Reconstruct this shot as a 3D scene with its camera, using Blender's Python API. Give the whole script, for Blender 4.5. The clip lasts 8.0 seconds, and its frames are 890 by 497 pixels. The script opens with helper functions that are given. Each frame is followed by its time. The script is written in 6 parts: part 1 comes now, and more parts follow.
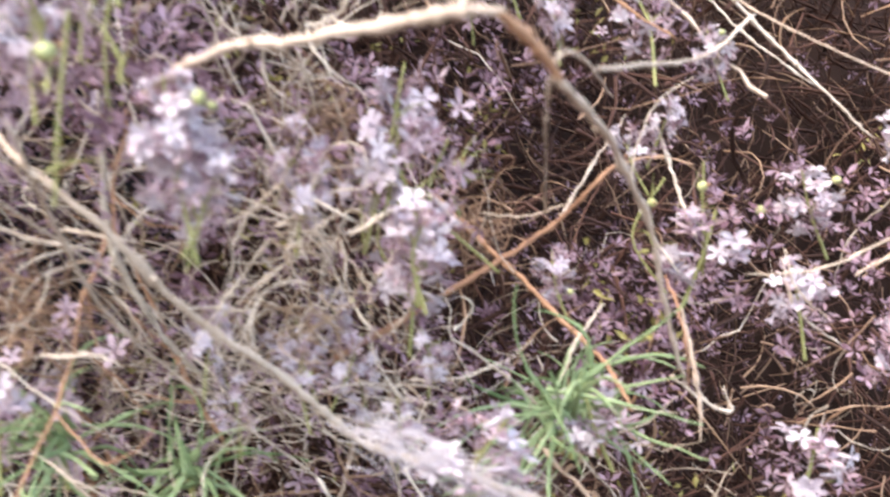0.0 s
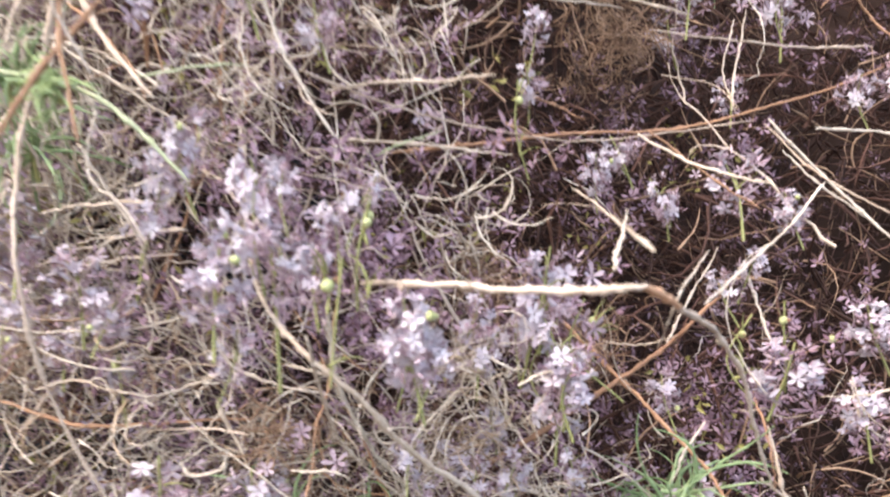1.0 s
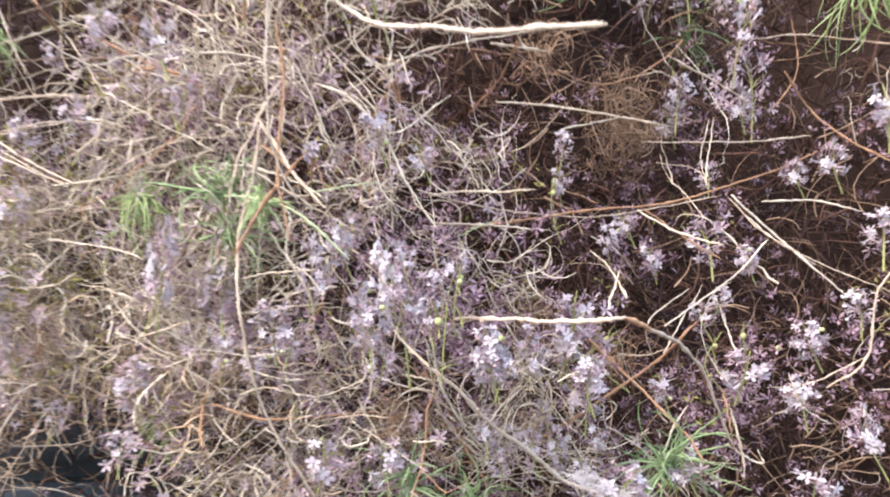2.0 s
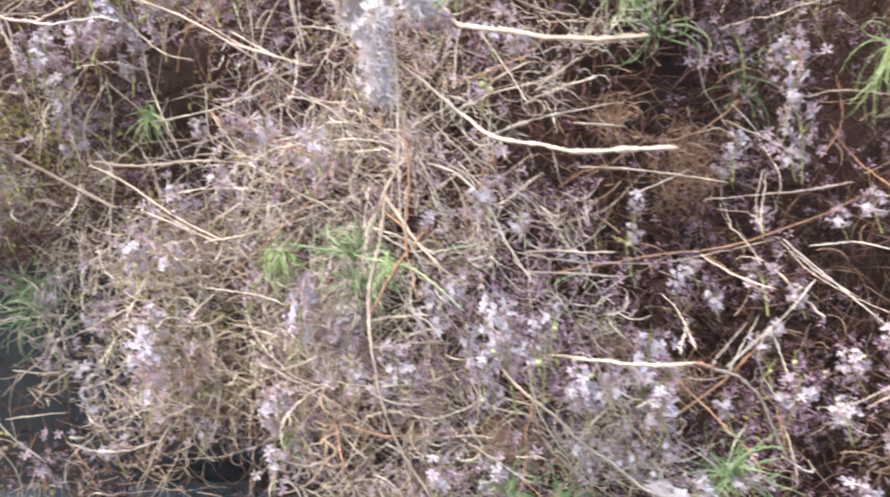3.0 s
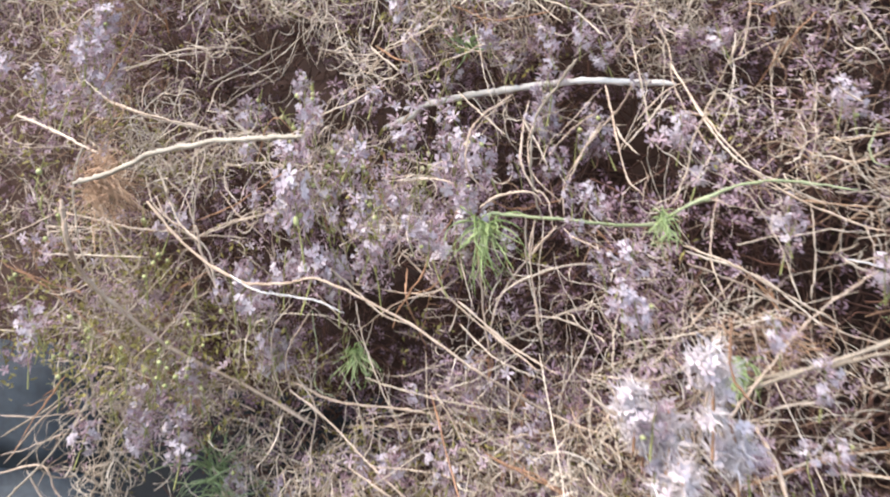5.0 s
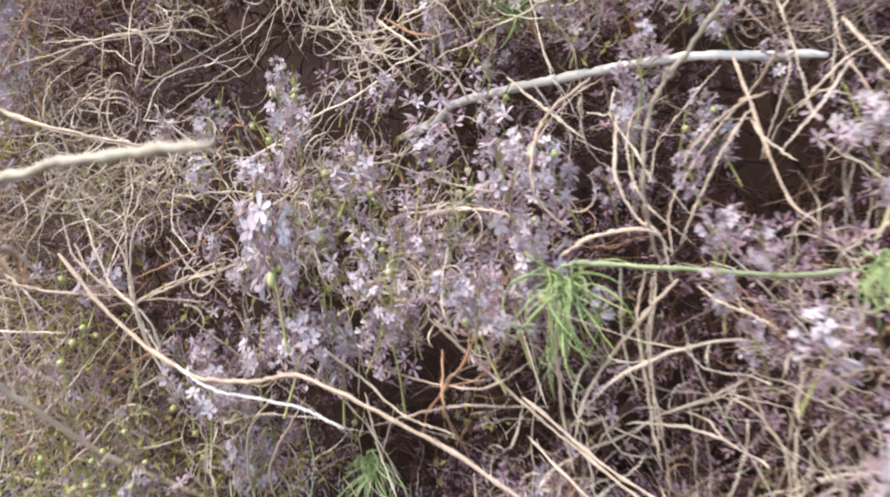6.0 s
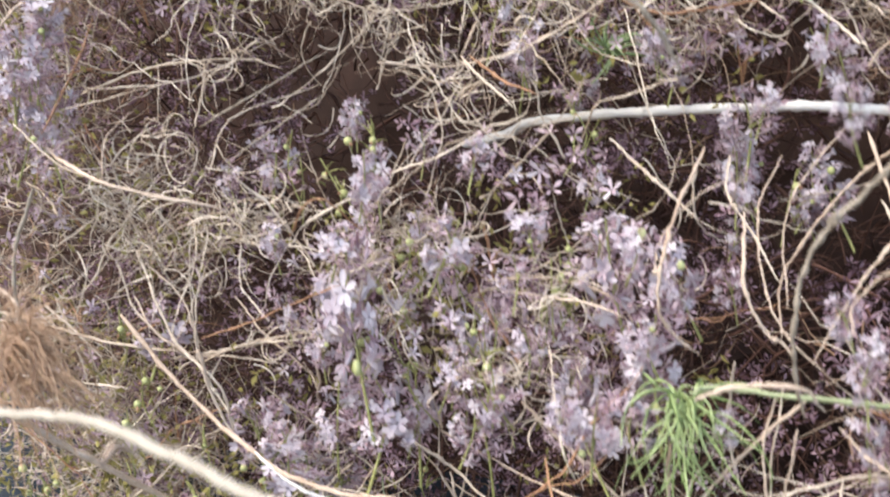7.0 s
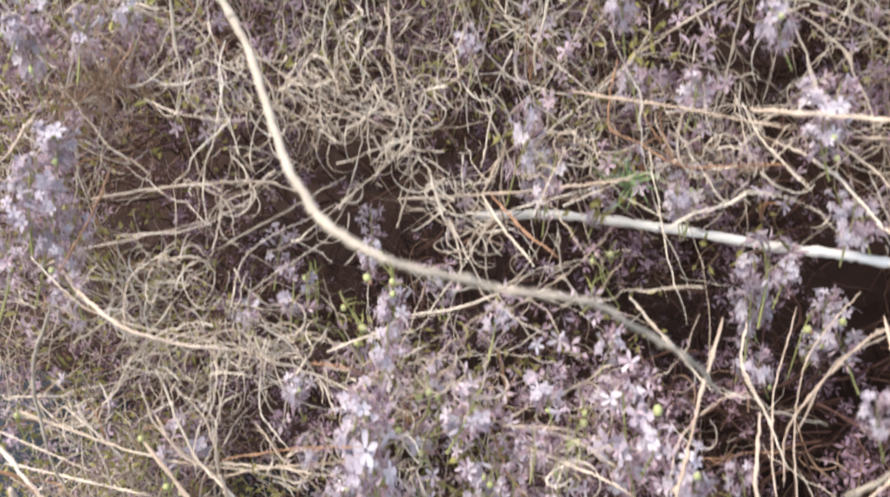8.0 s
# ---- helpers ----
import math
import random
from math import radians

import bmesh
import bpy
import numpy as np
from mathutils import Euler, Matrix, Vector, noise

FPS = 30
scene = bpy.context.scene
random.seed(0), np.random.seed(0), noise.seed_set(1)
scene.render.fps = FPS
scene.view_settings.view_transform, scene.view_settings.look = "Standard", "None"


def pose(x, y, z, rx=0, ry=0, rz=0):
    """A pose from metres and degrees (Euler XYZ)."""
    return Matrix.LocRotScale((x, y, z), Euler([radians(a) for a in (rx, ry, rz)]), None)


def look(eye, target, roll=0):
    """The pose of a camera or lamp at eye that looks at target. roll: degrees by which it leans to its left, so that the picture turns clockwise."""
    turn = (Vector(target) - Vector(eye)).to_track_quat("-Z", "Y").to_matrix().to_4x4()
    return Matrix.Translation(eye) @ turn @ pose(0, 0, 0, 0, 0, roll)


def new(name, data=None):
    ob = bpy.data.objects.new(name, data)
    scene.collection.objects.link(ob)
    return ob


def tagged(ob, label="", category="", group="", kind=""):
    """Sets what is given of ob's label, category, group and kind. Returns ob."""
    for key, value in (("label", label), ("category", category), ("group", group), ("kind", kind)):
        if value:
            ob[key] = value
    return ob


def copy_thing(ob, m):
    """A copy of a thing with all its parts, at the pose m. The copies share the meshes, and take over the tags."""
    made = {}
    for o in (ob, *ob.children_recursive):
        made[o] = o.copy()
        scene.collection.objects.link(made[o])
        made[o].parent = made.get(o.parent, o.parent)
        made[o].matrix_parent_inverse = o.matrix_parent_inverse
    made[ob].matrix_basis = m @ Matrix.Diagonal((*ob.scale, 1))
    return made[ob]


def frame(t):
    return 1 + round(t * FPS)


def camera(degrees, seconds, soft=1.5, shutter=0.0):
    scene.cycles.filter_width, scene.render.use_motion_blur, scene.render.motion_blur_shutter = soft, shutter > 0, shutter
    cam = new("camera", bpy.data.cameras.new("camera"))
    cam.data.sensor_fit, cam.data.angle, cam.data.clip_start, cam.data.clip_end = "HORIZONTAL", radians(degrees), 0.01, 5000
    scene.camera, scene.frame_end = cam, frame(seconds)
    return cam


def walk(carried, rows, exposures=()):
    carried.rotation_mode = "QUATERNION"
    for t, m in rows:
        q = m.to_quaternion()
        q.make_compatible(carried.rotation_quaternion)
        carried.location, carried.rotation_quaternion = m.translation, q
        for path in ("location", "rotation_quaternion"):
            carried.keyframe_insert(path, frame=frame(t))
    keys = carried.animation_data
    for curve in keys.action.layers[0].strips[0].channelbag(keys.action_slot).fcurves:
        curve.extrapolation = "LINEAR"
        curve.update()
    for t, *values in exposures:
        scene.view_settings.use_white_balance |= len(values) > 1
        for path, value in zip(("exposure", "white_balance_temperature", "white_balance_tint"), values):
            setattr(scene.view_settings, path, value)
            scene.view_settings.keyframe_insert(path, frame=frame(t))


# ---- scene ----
# ---- camera ----
cam = camera(52.0, 8.0, soft=2.0, shutter=0.45)
cam.data.dof.use_dof, cam.data.dof.focus_distance, cam.data.dof.aperture_fstop = True, 0.42, 25.0
walk(cam, [
    (0.0, pose(0.0000, 0.0000, 0.4000, 90.00, -0.00, 0.00)),
    (0.5, pose(-0.0111, -0.0243, 0.4140, 90.56, 0.23, 2.33)),
    (1.0, pose(-0.0156, -0.0611, 0.4313, 91.31, 0.55, 4.86)),
    (1.2, pose(-0.0133, -0.0786, 0.4339, 91.81, 0.95, 5.69)),
    (2.3, pose(-0.0046, -0.2265, 0.4388, 93.31, 2.59, 8.96)),
    (2.5, pose(-0.0019, -0.2437, 0.4432, 93.36, 2.84, 9.48)),
    (3.0, pose(-0.0140, -0.2667, 0.4648, 92.18, 3.27, 11.76)),
    (3.5, pose(-0.0436, -0.2587, 0.5188, 89.29, 2.97, 13.97)),
    (4.0, pose(-0.0666, -0.2488, 0.5769, 87.66, 1.84, 16.42)),
    (4.5, pose(-0.0699, -0.2526, 0.6291, 86.73, 1.12, 18.02)),
    (5.0, pose(-0.0853, -0.2178, 0.6696, 85.64, 0.80, 19.06)),
    (5.2, pose(-0.0948, -0.1958, 0.6721, 85.65, 0.74, 19.19)),
    (6.3, pose(-0.1610, -0.0551, 0.6770, 86.79, 3.18, 20.48)),
    (6.5, pose(-0.1681, -0.0560, 0.6817, 85.35, 2.94, 20.30)),
    (7.0, pose(-0.1821, -0.0542, 0.7375, 79.12, 2.01, 20.40)),
    (7.5, pose(-0.1922, -0.0479, 0.7844, 73.87, 0.93, 19.87)),
    (8.0, pose(-0.1983, -0.0390, 0.8262, 71.26, 0.67, 19.66)),
], exposures=[(0.0, 2.53, 7600, 16), (1.2, 2.36, 7580, 15), (3.0, 2.37, 7430, 11), (3.6, 2.13, 7440, 13), (4.5, 1.97, 7480, 13), (8.0, 1.84, 7550, 11)])

# ---- light: bright open shade under a pale sky ----
world = bpy.data.worlds.new("world")
scene.world = world
world.use_nodes = True
sky = world.node_tree.nodes.new("ShaderNodeTexSky")
sky.sky_type, sky.sun_disc = "NISHITA", False
sky.sun_elevation, sky.sun_rotation = radians(56), radians(222)
sky_power = world.node_tree.nodes["Background"]
sky_power.inputs["Strength"].default_value = 0.15
world.node_tree.links.new(sky.outputs["Color"], sky_power.inputs["Color"])
sun = new("sun", bpy.data.lights.new("sun", "SUN"))
sun.data.energy, sun.data.angle, sun.data.color = 1.15, radians(30), (1.0, 0.93, 0.84)
sun.matrix_world = look((-0.80, -0.88, 1.75), (0, 0, 0))


# ---- materials ----
def material(name, light, dark, rough=0.7, scale=400.0, bump=0.3, thin=0.0, island=False, mottle=0.5):
    """light and dark: the two base colours that grain and chance mix."""
    m = bpy.data.materials.new(name)
    m.use_nodes = True
    n, links = m.node_tree.nodes, m.node_tree.links
    shader = n["Principled BSDF"]
    where = n.new("ShaderNodeTexCoord")
    fine = n.new("ShaderNodeTexNoise")
    fine.inputs["Scale"].default_value, fine.inputs["Detail"].default_value = scale, 4.0
    broad = n.new("ShaderNodeTexNoise")
    broad.inputs["Scale"].default_value, broad.inputs["Detail"].default_value = scale / 14, 3.0
    for tex in (fine, broad):
        links.new(where.outputs["Object"], tex.inputs["Vector"])
    chance = n.new("ShaderNodeNewGeometry") if island else n.new("ShaderNodeObjectInfo")
    chance_out = chance.outputs["Random Per Island"] if island else chance.outputs["Random"]
    add = n.new("ShaderNodeMath")
    add.operation = "ADD"
    links.new(fine.outputs["Fac"], add.inputs[0])
    links.new(broad.outputs["Fac"], add.inputs[1])
    mix1 = n.new("ShaderNodeMath")
    mix1.operation, mix1.inputs[1].default_value = "MULTIPLY_ADD", mottle
    links.new(chance_out, mix1.inputs[0])
    half = n.new("ShaderNodeMath")
    half.operation, half.inputs[1].default_value, half.inputs[2].default_value = "MULTIPLY_ADD", 1.3, -0.9 - mottle / 2 + 0.15
    links.new(add.outputs[0], half.inputs[0])
    links.new(half.outputs[0], mix1.inputs[2])
    ramp = n.new("ShaderNodeMix")
    ramp.data_type, ramp.clamp_factor = "RGBA", True
    ramp.inputs[6].default_value, ramp.inputs[7].default_value = (*dark, 1), (*light, 1)
    links.new(mix1.outputs[0], ramp.inputs[0])
    links.new(ramp.outputs[2], shader.inputs["Base Color"])
    shader.inputs["Roughness"].default_value = rough
    shader.inputs["Specular IOR Level"].default_value = 0.35
    relief = n.new("ShaderNodeBump")
    relief.inputs["Strength"].default_value, relief.inputs["Distance"].default_value = bump, 0.0006
    links.new(fine.outputs["Fac"], relief.inputs["Height"])
    links.new(relief.outputs[0], shader.inputs["Normal"])
    if thin:
        through_light = n.new("ShaderNodeBsdfTranslucent")
        both = n.new("ShaderNodeMixShader")
        both.inputs[0].default_value = thin
        links.new(ramp.outputs[2], through_light.inputs["Color"])
        links.new(shader.outputs[0], both.inputs[1])
        links.new(through_light.outputs[0], both.inputs[2])
        links.new(both.outputs[0], n["Material Output"].inputs["Surface"])
    return m


straw = material("straw", (0.70, 0.61, 0.51), (0.40, 0.31, 0.235), 0.65, 700, mottle=0.7)
tan = material("tan_bark", (0.67, 0.55, 0.45), (0.37, 0.27, 0.20), 0.75, 900, bump=0.6)
rust = material("rusty_bark", (0.44, 0.25, 0.15), (0.23, 0.12, 0.075), 0.7, 900, bump=0.5)
orange = material("orange_bark", (0.62, 0.36, 0.22), (0.46, 0.25, 0.15), 0.7, 900, bump=0.5)
grey = material("grey_bark", (0.46, 0.40, 0.33), (0.20, 0.16, 0.12), 0.85, 900, bump=0.7)
dun = material("dun_bark", (0.50, 0.46, 0.39), (0.33, 0.29, 0.235), 0.8, 900, bump=0.6)
white = material("bleached_wood", (0.80, 0.79, 0.78), (0.70, 0.68, 0.65), 0.7, 500, bump=0.4)
greenstem = material("green_bark", (0.46, 0.50, 0.33), (0.25, 0.30, 0.15), 0.55, 700)
green = material("needle_green", (0.39, 0.51, 0.28), (0.16, 0.26, 0.11), 0.45, 600, thin=0.25, mottle=0.8)
lime = material("needle_lime", (0.47, 0.58, 0.30), (0.22, 0.32, 0.11), 0.45, 600, thin=0.25, mottle=0.8)
stalk_green = material("stalk_green", (0.36, 0.37, 0.15), (0.17, 0.17, 0.06), 0.6, 700)
fresh = material("petal_lilac", (0.65, 0.605, 0.65), (0.42, 0.355, 0.42), 0.55, 900, bump=0.15, thin=0.3, mottle=0.9)
faded_mass = material("withered_petals", (0.62, 0.49, 0.54), (0.30, 0.185, 0.23), 0.65, 900, bump=0.1, thin=0.28, island=True, mottle=1.3)
wool = material("wool_white", (0.78, 0.72, 0.73), (0.63, 0.56, 0.58), 0.8, 900, bump=0.2, thin=0.1, mottle=0.8)
pale = material("pale_petals", (0.70, 0.64, 0.67), (0.54, 0.46, 0.50), 0.65, 900, bump=0.15, thin=0.2, mottle=0.9)
berry_skin = material("berry_skin", (0.46, 0.48, 0.24), (0.27, 0.30, 0.12), 0.4, 500, bump=0.1)
curl_straw = material("dry_needles", (0.77, 0.68, 0.57), (0.34, 0.26, 0.195), 0.65, 700, island=True, mottle=1.2)
curl_rust = material("rusty_needles", (0.44, 0.285, 0.19), (0.15, 0.088, 0.06), 0.7, 700, island=True, mottle=1.2)
curl_tan = material("tan_needles", (0.62, 0.47, 0.34), (0.22, 0.14, 0.09), 0.65, 700, island=True, mottle=1.2)
brush_rust = material("orange_needles", (0.66, 0.46, 0.32), (0.26, 0.15, 0.09), 0.7, 700, island=True, mottle=1.0)
# brown twigs with the shrub's inner shade put into their very dark colour
shade_twigs = material("shade_dark_twigs", (0.130, 0.064, 0.048), (0.040, 0.0185, 0.0140), 0.85, 500, island=True, mottle=1.2)
haze_petal = material("small_petals", (0.45, 0.31, 0.38), (0.155, 0.08, 0.108), 0.65, 900, bump=0.1, thin=0.3, island=True, mottle=1.3)
haze_star = material("star_petals", (0.63, 0.53, 0.58), (0.35, 0.21, 0.27), 0.6, 900, bump=0.1, thin=0.3, mottle=0.0)
bright_star = material("pale_star_petals", (0.72, 0.66, 0.70), (0.50, 0.39, 0.46), 0.6, 900, bump=0.1, thin=0.25, island=True, mottle=1.0)
fresh_star = material("star_flower_petals", (0.64, 0.57, 0.63), (0.36, 0.26, 0.34), 0.6, 900, bump=0.1, thin=0.35, mottle=0.9)
haze_leaf = material("small_leaves", (0.42, 0.38, 0.14), (0.17, 0.15, 0.05), 0.6, 700, thin=0.35, island=True, mottle=1.2)
stone = material("blue_stone", (0.046, 0.060, 0.076), (0.016, 0.021, 0.028), 0.8, 120, bump=1.0)
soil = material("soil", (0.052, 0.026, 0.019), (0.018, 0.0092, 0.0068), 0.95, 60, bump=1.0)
# earth of the joints; its bluish black also paints the shade under the overhang
joint_shade = material("earth_joint_and_shade", (0.020, 0.024, 0.029), (0.008, 0.009, 0.011), 0.9, 60, bump=1.0)
rng = np.random.default_rng(7)


# ---- mesh helpers ----
def ribbons(paths, radii, sides=3):
    """Thin tubes along many paths at once: paths k x n x 3, radii k x n. Vertices and faces."""
    k, n, _ = paths.shape
    along = np.gradient(paths, axis=1)
    along /= np.linalg.norm(along, axis=2, keepdims=True) + 1e-12
    aside = np.cross(along, np.array([0.31, 0.87, 0.38]))
    aside /= np.linalg.norm(aside, axis=2, keepdims=True) + 1e-12
    other = np.cross(along, aside)
    turn = np.arange(sides) * 2 * np.pi / sides
    ring = aside[:, :, None] * np.cos(turn)[:, None] + other[:, :, None] * np.sin(turn)[:, None]
    verts = (paths[:, :, None] + ring * radii[:, :, None, None]).reshape(-1, 3)
    base = np.arange(k)[:, None, None] * n * sides + np.arange(n - 1)[None, :, None] * sides
    a, b = np.arange(sides), (np.arange(sides) + 1) % sides
    faces = np.stack([base + a, base + b, base + b + sides, base + a + sides], -1).reshape(-1, 4)
    return verts, faces


def mesh_of(name, verts, faces, mat, smooth=True):
    data = bpy.data.meshes.new(name)
    data.from_pydata(verts.tolist() if hasattr(verts, "tolist") else verts, [], faces.tolist() if hasattr(faces, "tolist") else faces)
    data.materials.append(mat)
    if smooth:
        data.polygons.foreach_set("use_smooth", [True] * len(data.polygons))
    data.update()
    return data


def part(name, data, parent, m=None, label=""):
    ob = new(name, data)
    ob.parent = parent
    if m is not None:
        ob.matrix_basis = m
    return tagged(ob, label)


def spline(points, n):
    """A smooth curve through points."""
    p = np.array(points, float)
    p = np.vstack([2 * p[0] - p[1], p, 2 * p[-1] - p[-2]])
    out = []
    for i in range(1, len(p) - 2):
        for s in np.linspace(0, 1, n, endpoint=False):
            out.append(0.5 * (2 * p[i] + (p[i + 1] - p[i - 1]) * s + (2 * p[i - 1] - 5 * p[i] + 4 * p[i + 1] - p[i + 2]) * s * s
                              + (3 * p[i] - p[i - 1] - 3 * p[i + 1] + p[i + 2]) * s ** 3))
    return np.array(out + [p[-2]])


def curls(starts, ways, lengths, bends, drift, radius, n=7, wobble=0.06):
    """Curling needles: each starts at a point, sets off along its way and bends by an angle on its length."""
    k = len(starts)
    ways = ways / (np.linalg.norm(ways, axis=1, keepdims=True) + 1e-9)
    axis = np.cross(ways, rng.normal(size=(k, 3)))
    axis /= np.linalg.norm(axis, axis=1, keepdims=True) + 1e-9
    side = np.cross(axis, ways)
    s = np.linspace(0, 1, n)
    angle = bends[:, None] * s ** 1.3
    heading = ways[:, None] * np.cos(angle)[..., None] + side[:, None] * np.sin(angle)[..., None] + axis[:, None] * drift[:, None, None]
    heading += rng.normal(size=heading.shape) * wobble
    step = heading * (lengths / (n - 1))[:, None, None]
    paths = starts[:, None] + np.concatenate([np.zeros((k, 1, 3)), np.cumsum(step[:, :-1], axis=1)], 1)
    radii = radius[:, None] * (1.0 - 0.75 * s ** 2) * (1 + 0.28 * rng.normal(size=(k, n))).clip(0.5, 1.7)
    return paths, radii


def away(k, up=0.0):
    w = rng.normal(size=(k, 3))
    w[:, 2] += up
    return w / np.linalg.norm(w, axis=1, keepdims=True)


# ---- ground and the block wall behind the plants ----
def slab(name, x0, x1, y0, y1, z0, z1, mat, bevel, rough, parent=None, seed=0):
    bm = bmesh.new()
    bmesh.ops.create_cube(bm, size=1)
    for v in bm.verts:
        v.co = Vector(((x0 + x1) / 2 + v.co.x * (x1 - x0), (y0 + y1) / 2 + v.co.y * (y1 - y0), (z0 + z1) / 2 + v.co.z * (z1 - z0)))
    if bevel:
        bmesh.ops.bevel(bm, geom=bm.edges[:], offset=bevel, segments=2, affect="EDGES")
        bmesh.ops.subdivide_edges(bm, edges=[e for e in bm.edges if e.calc_length() > 0.03], cuts=4, use_grid_fill=True)
    for v in bm.verts:
        v.co += noise.noise_vector(v.co * 23 + Vector((seed, 0, 0))) * rough + noise.noise_vector(v.co * 90 + Vector((seed, 0, 0))) * rough * 0.35
    data = bpy.data.meshes.new(name)
    bm.to_mesh(data)
    bm.free()
    data.materials.append(mat)
    data.polygons.foreach_set("use_smooth", [bevel > 0] * len(data.polygons))
    ob = new(name, data)
    ob.parent = parent
    return ob


WALL = 0.375


def back_of(x):
    """Depth of the bank behind the shrub, which falls back into a hollow beyond the wall's end."""
    return WALL + 0.17 / (1 + np.exp(-(x - 0.03) * 28))


ground_data = bpy.data.meshes.new("ground")
gm = bmesh.new()
bmesh.ops.create_grid(gm, x_segments=60, y_segments=60, size=1.0)
for v in gm.verts:
    far = max(abs(v.co.x), abs(v.co.y))
    v.co = v.co * (1 + 60 * far ** 8)
    v.co.z = 0.012 * noise.noise(v.co * 6)
gm.to_mesh(ground_data)
gm.free()
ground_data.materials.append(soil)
tagged(new("ground", ground_data), "dark bare soil at the foot of the wall", "ground", kind="structure")

# core behind the blocks, its dark colour seen in joints and as painted shade
core = slab("wall_low", -1.75, -0.12, WALL + 0.02, WALL + 0.3, -0.05, 0.50, joint_shade, 0, 0)
tagged(core, "low retaining wall of bluish grey stone blocks with earth joints and a gap coloured dark as shade", "wall", kind="structure")

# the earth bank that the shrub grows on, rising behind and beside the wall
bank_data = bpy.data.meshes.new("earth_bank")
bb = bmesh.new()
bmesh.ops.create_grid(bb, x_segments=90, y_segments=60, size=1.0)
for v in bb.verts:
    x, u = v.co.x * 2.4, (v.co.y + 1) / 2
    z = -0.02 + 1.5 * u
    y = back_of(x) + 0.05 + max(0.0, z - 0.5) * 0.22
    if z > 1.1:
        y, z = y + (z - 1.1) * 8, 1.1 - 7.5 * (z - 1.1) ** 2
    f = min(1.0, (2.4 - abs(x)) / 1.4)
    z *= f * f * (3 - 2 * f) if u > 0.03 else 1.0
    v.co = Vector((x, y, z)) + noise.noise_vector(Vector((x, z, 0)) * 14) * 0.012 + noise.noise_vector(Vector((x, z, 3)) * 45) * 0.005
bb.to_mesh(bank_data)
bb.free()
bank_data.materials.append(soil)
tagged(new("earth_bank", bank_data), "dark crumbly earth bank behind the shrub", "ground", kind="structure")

# ---- the hedge's face: depth of the foremost growth, on a coarse grid in x and z ----
FACE = np.array([235, 235, 235, 237, 258, 231, 229, 215, 232, 235, 235, 235, 235, 242, 272, 278, 210, 201, 198, 217, 233, 235, 235, 236, 302, 299, 234, 201, 166, 186, 222, 237, 235, 235, 238, 279, 265, 229, 189, 160, 184, 258, 264, 235, 235, 237, 225, 221, 232, 179, 124, 206, 302, 261, 235, 235, 235, 204, 208, 212, 214, 175, 209, 286, 237, 235, 235, 235, 212, 215, 253, 264, 232, 228, 235, 235, 235, 235, 235, 217, 216, 273, 283, 258, 235, 235, 235, 235, 235, 235, 234, 233, 239, 238, 235, 235, 235, 235, 235]).reshape(9, 11) / 1000
HOLLOWS = [(-0.254, 0.261, 0.349, 0.038), (0.088, 0.239, 0.389, 0.019), (-0.054, 0.205, 0.391, 0.006), (-0.434, 0.322, 0.408, 0.038), (0.010, 0.240, 0.416, 0.015), (-0.002, 0.214, 0.416, 0.010), (0.010, 0.154, 0.418, 0.010), (-0.488, 0.332, 0.420, 0.054), (0.098, 0.236, 0.420, 0.020), (0.057, 0.250, 0.421, 0.016), (0.010, 0.209, 0.428, 0.012), (-0.027, 0.183, 0.434, 0.015), (0.055, 0.248, 0.444, 0.019), (0.000, 0.212, 0.448, 0.022), (0.051, 0.207, 0.454, 0.009), (0.084, 0.250, 0.457, 0.026), (-0.022, 0.212, 0.462, 0.010), (0.127, 0.269, 0.467, 0.031), (0.100, 0.282, 0.476, 0.014), (-0.039, 0.212, 0.477, 0.009), (0.014, 0.241, 0.478, 0.017), (0.037, 0.243, 0.485, 0.021), (-0.004, 0.226, 0.487, 0.020), (-0.050, 0.183, 0.488, 0.012)]
HIGH_HOLLOWS = [(0.067, 0.295, 0.505, 0.020), (-0.101, 0.183, 0.515, 0.016), (-0.011, 0.233, 0.521, 0.032), (-0.169, 0.117, 0.524, 0.019), (0.021, 0.286, 0.526, 0.030), (-0.269, 0.235, 0.539, 0.022), (0.122, 0.286, 0.544, 0.018), (0.074, 0.343, 0.556, 0.024), (-0.045, 0.152, 0.557, 0.030), (-0.192, 0.117, 0.561, 0.026), (-0.295, 0.274, 0.562, 0.030), (-0.206, 0.230, 0.568, 0.016), (-0.004, 0.382, 0.575, 0.050), (-0.072, 0.107, 0.581, 0.020), (-0.177, 0.213, 0.595, 0.021), (-0.236, 0.230, 0.596, 0.019), (-0.317, 0.288, 0.608, 0.042), (-0.072, 0.107, 0.615, 0.012), (-0.279, 0.236, 0.615, 0.021), (-0.045, 0.241, 0.622, 0.036), (-0.174, 0.213, 0.622, 0.015), (-0.322, 0.192, 0.630, 0.022)]
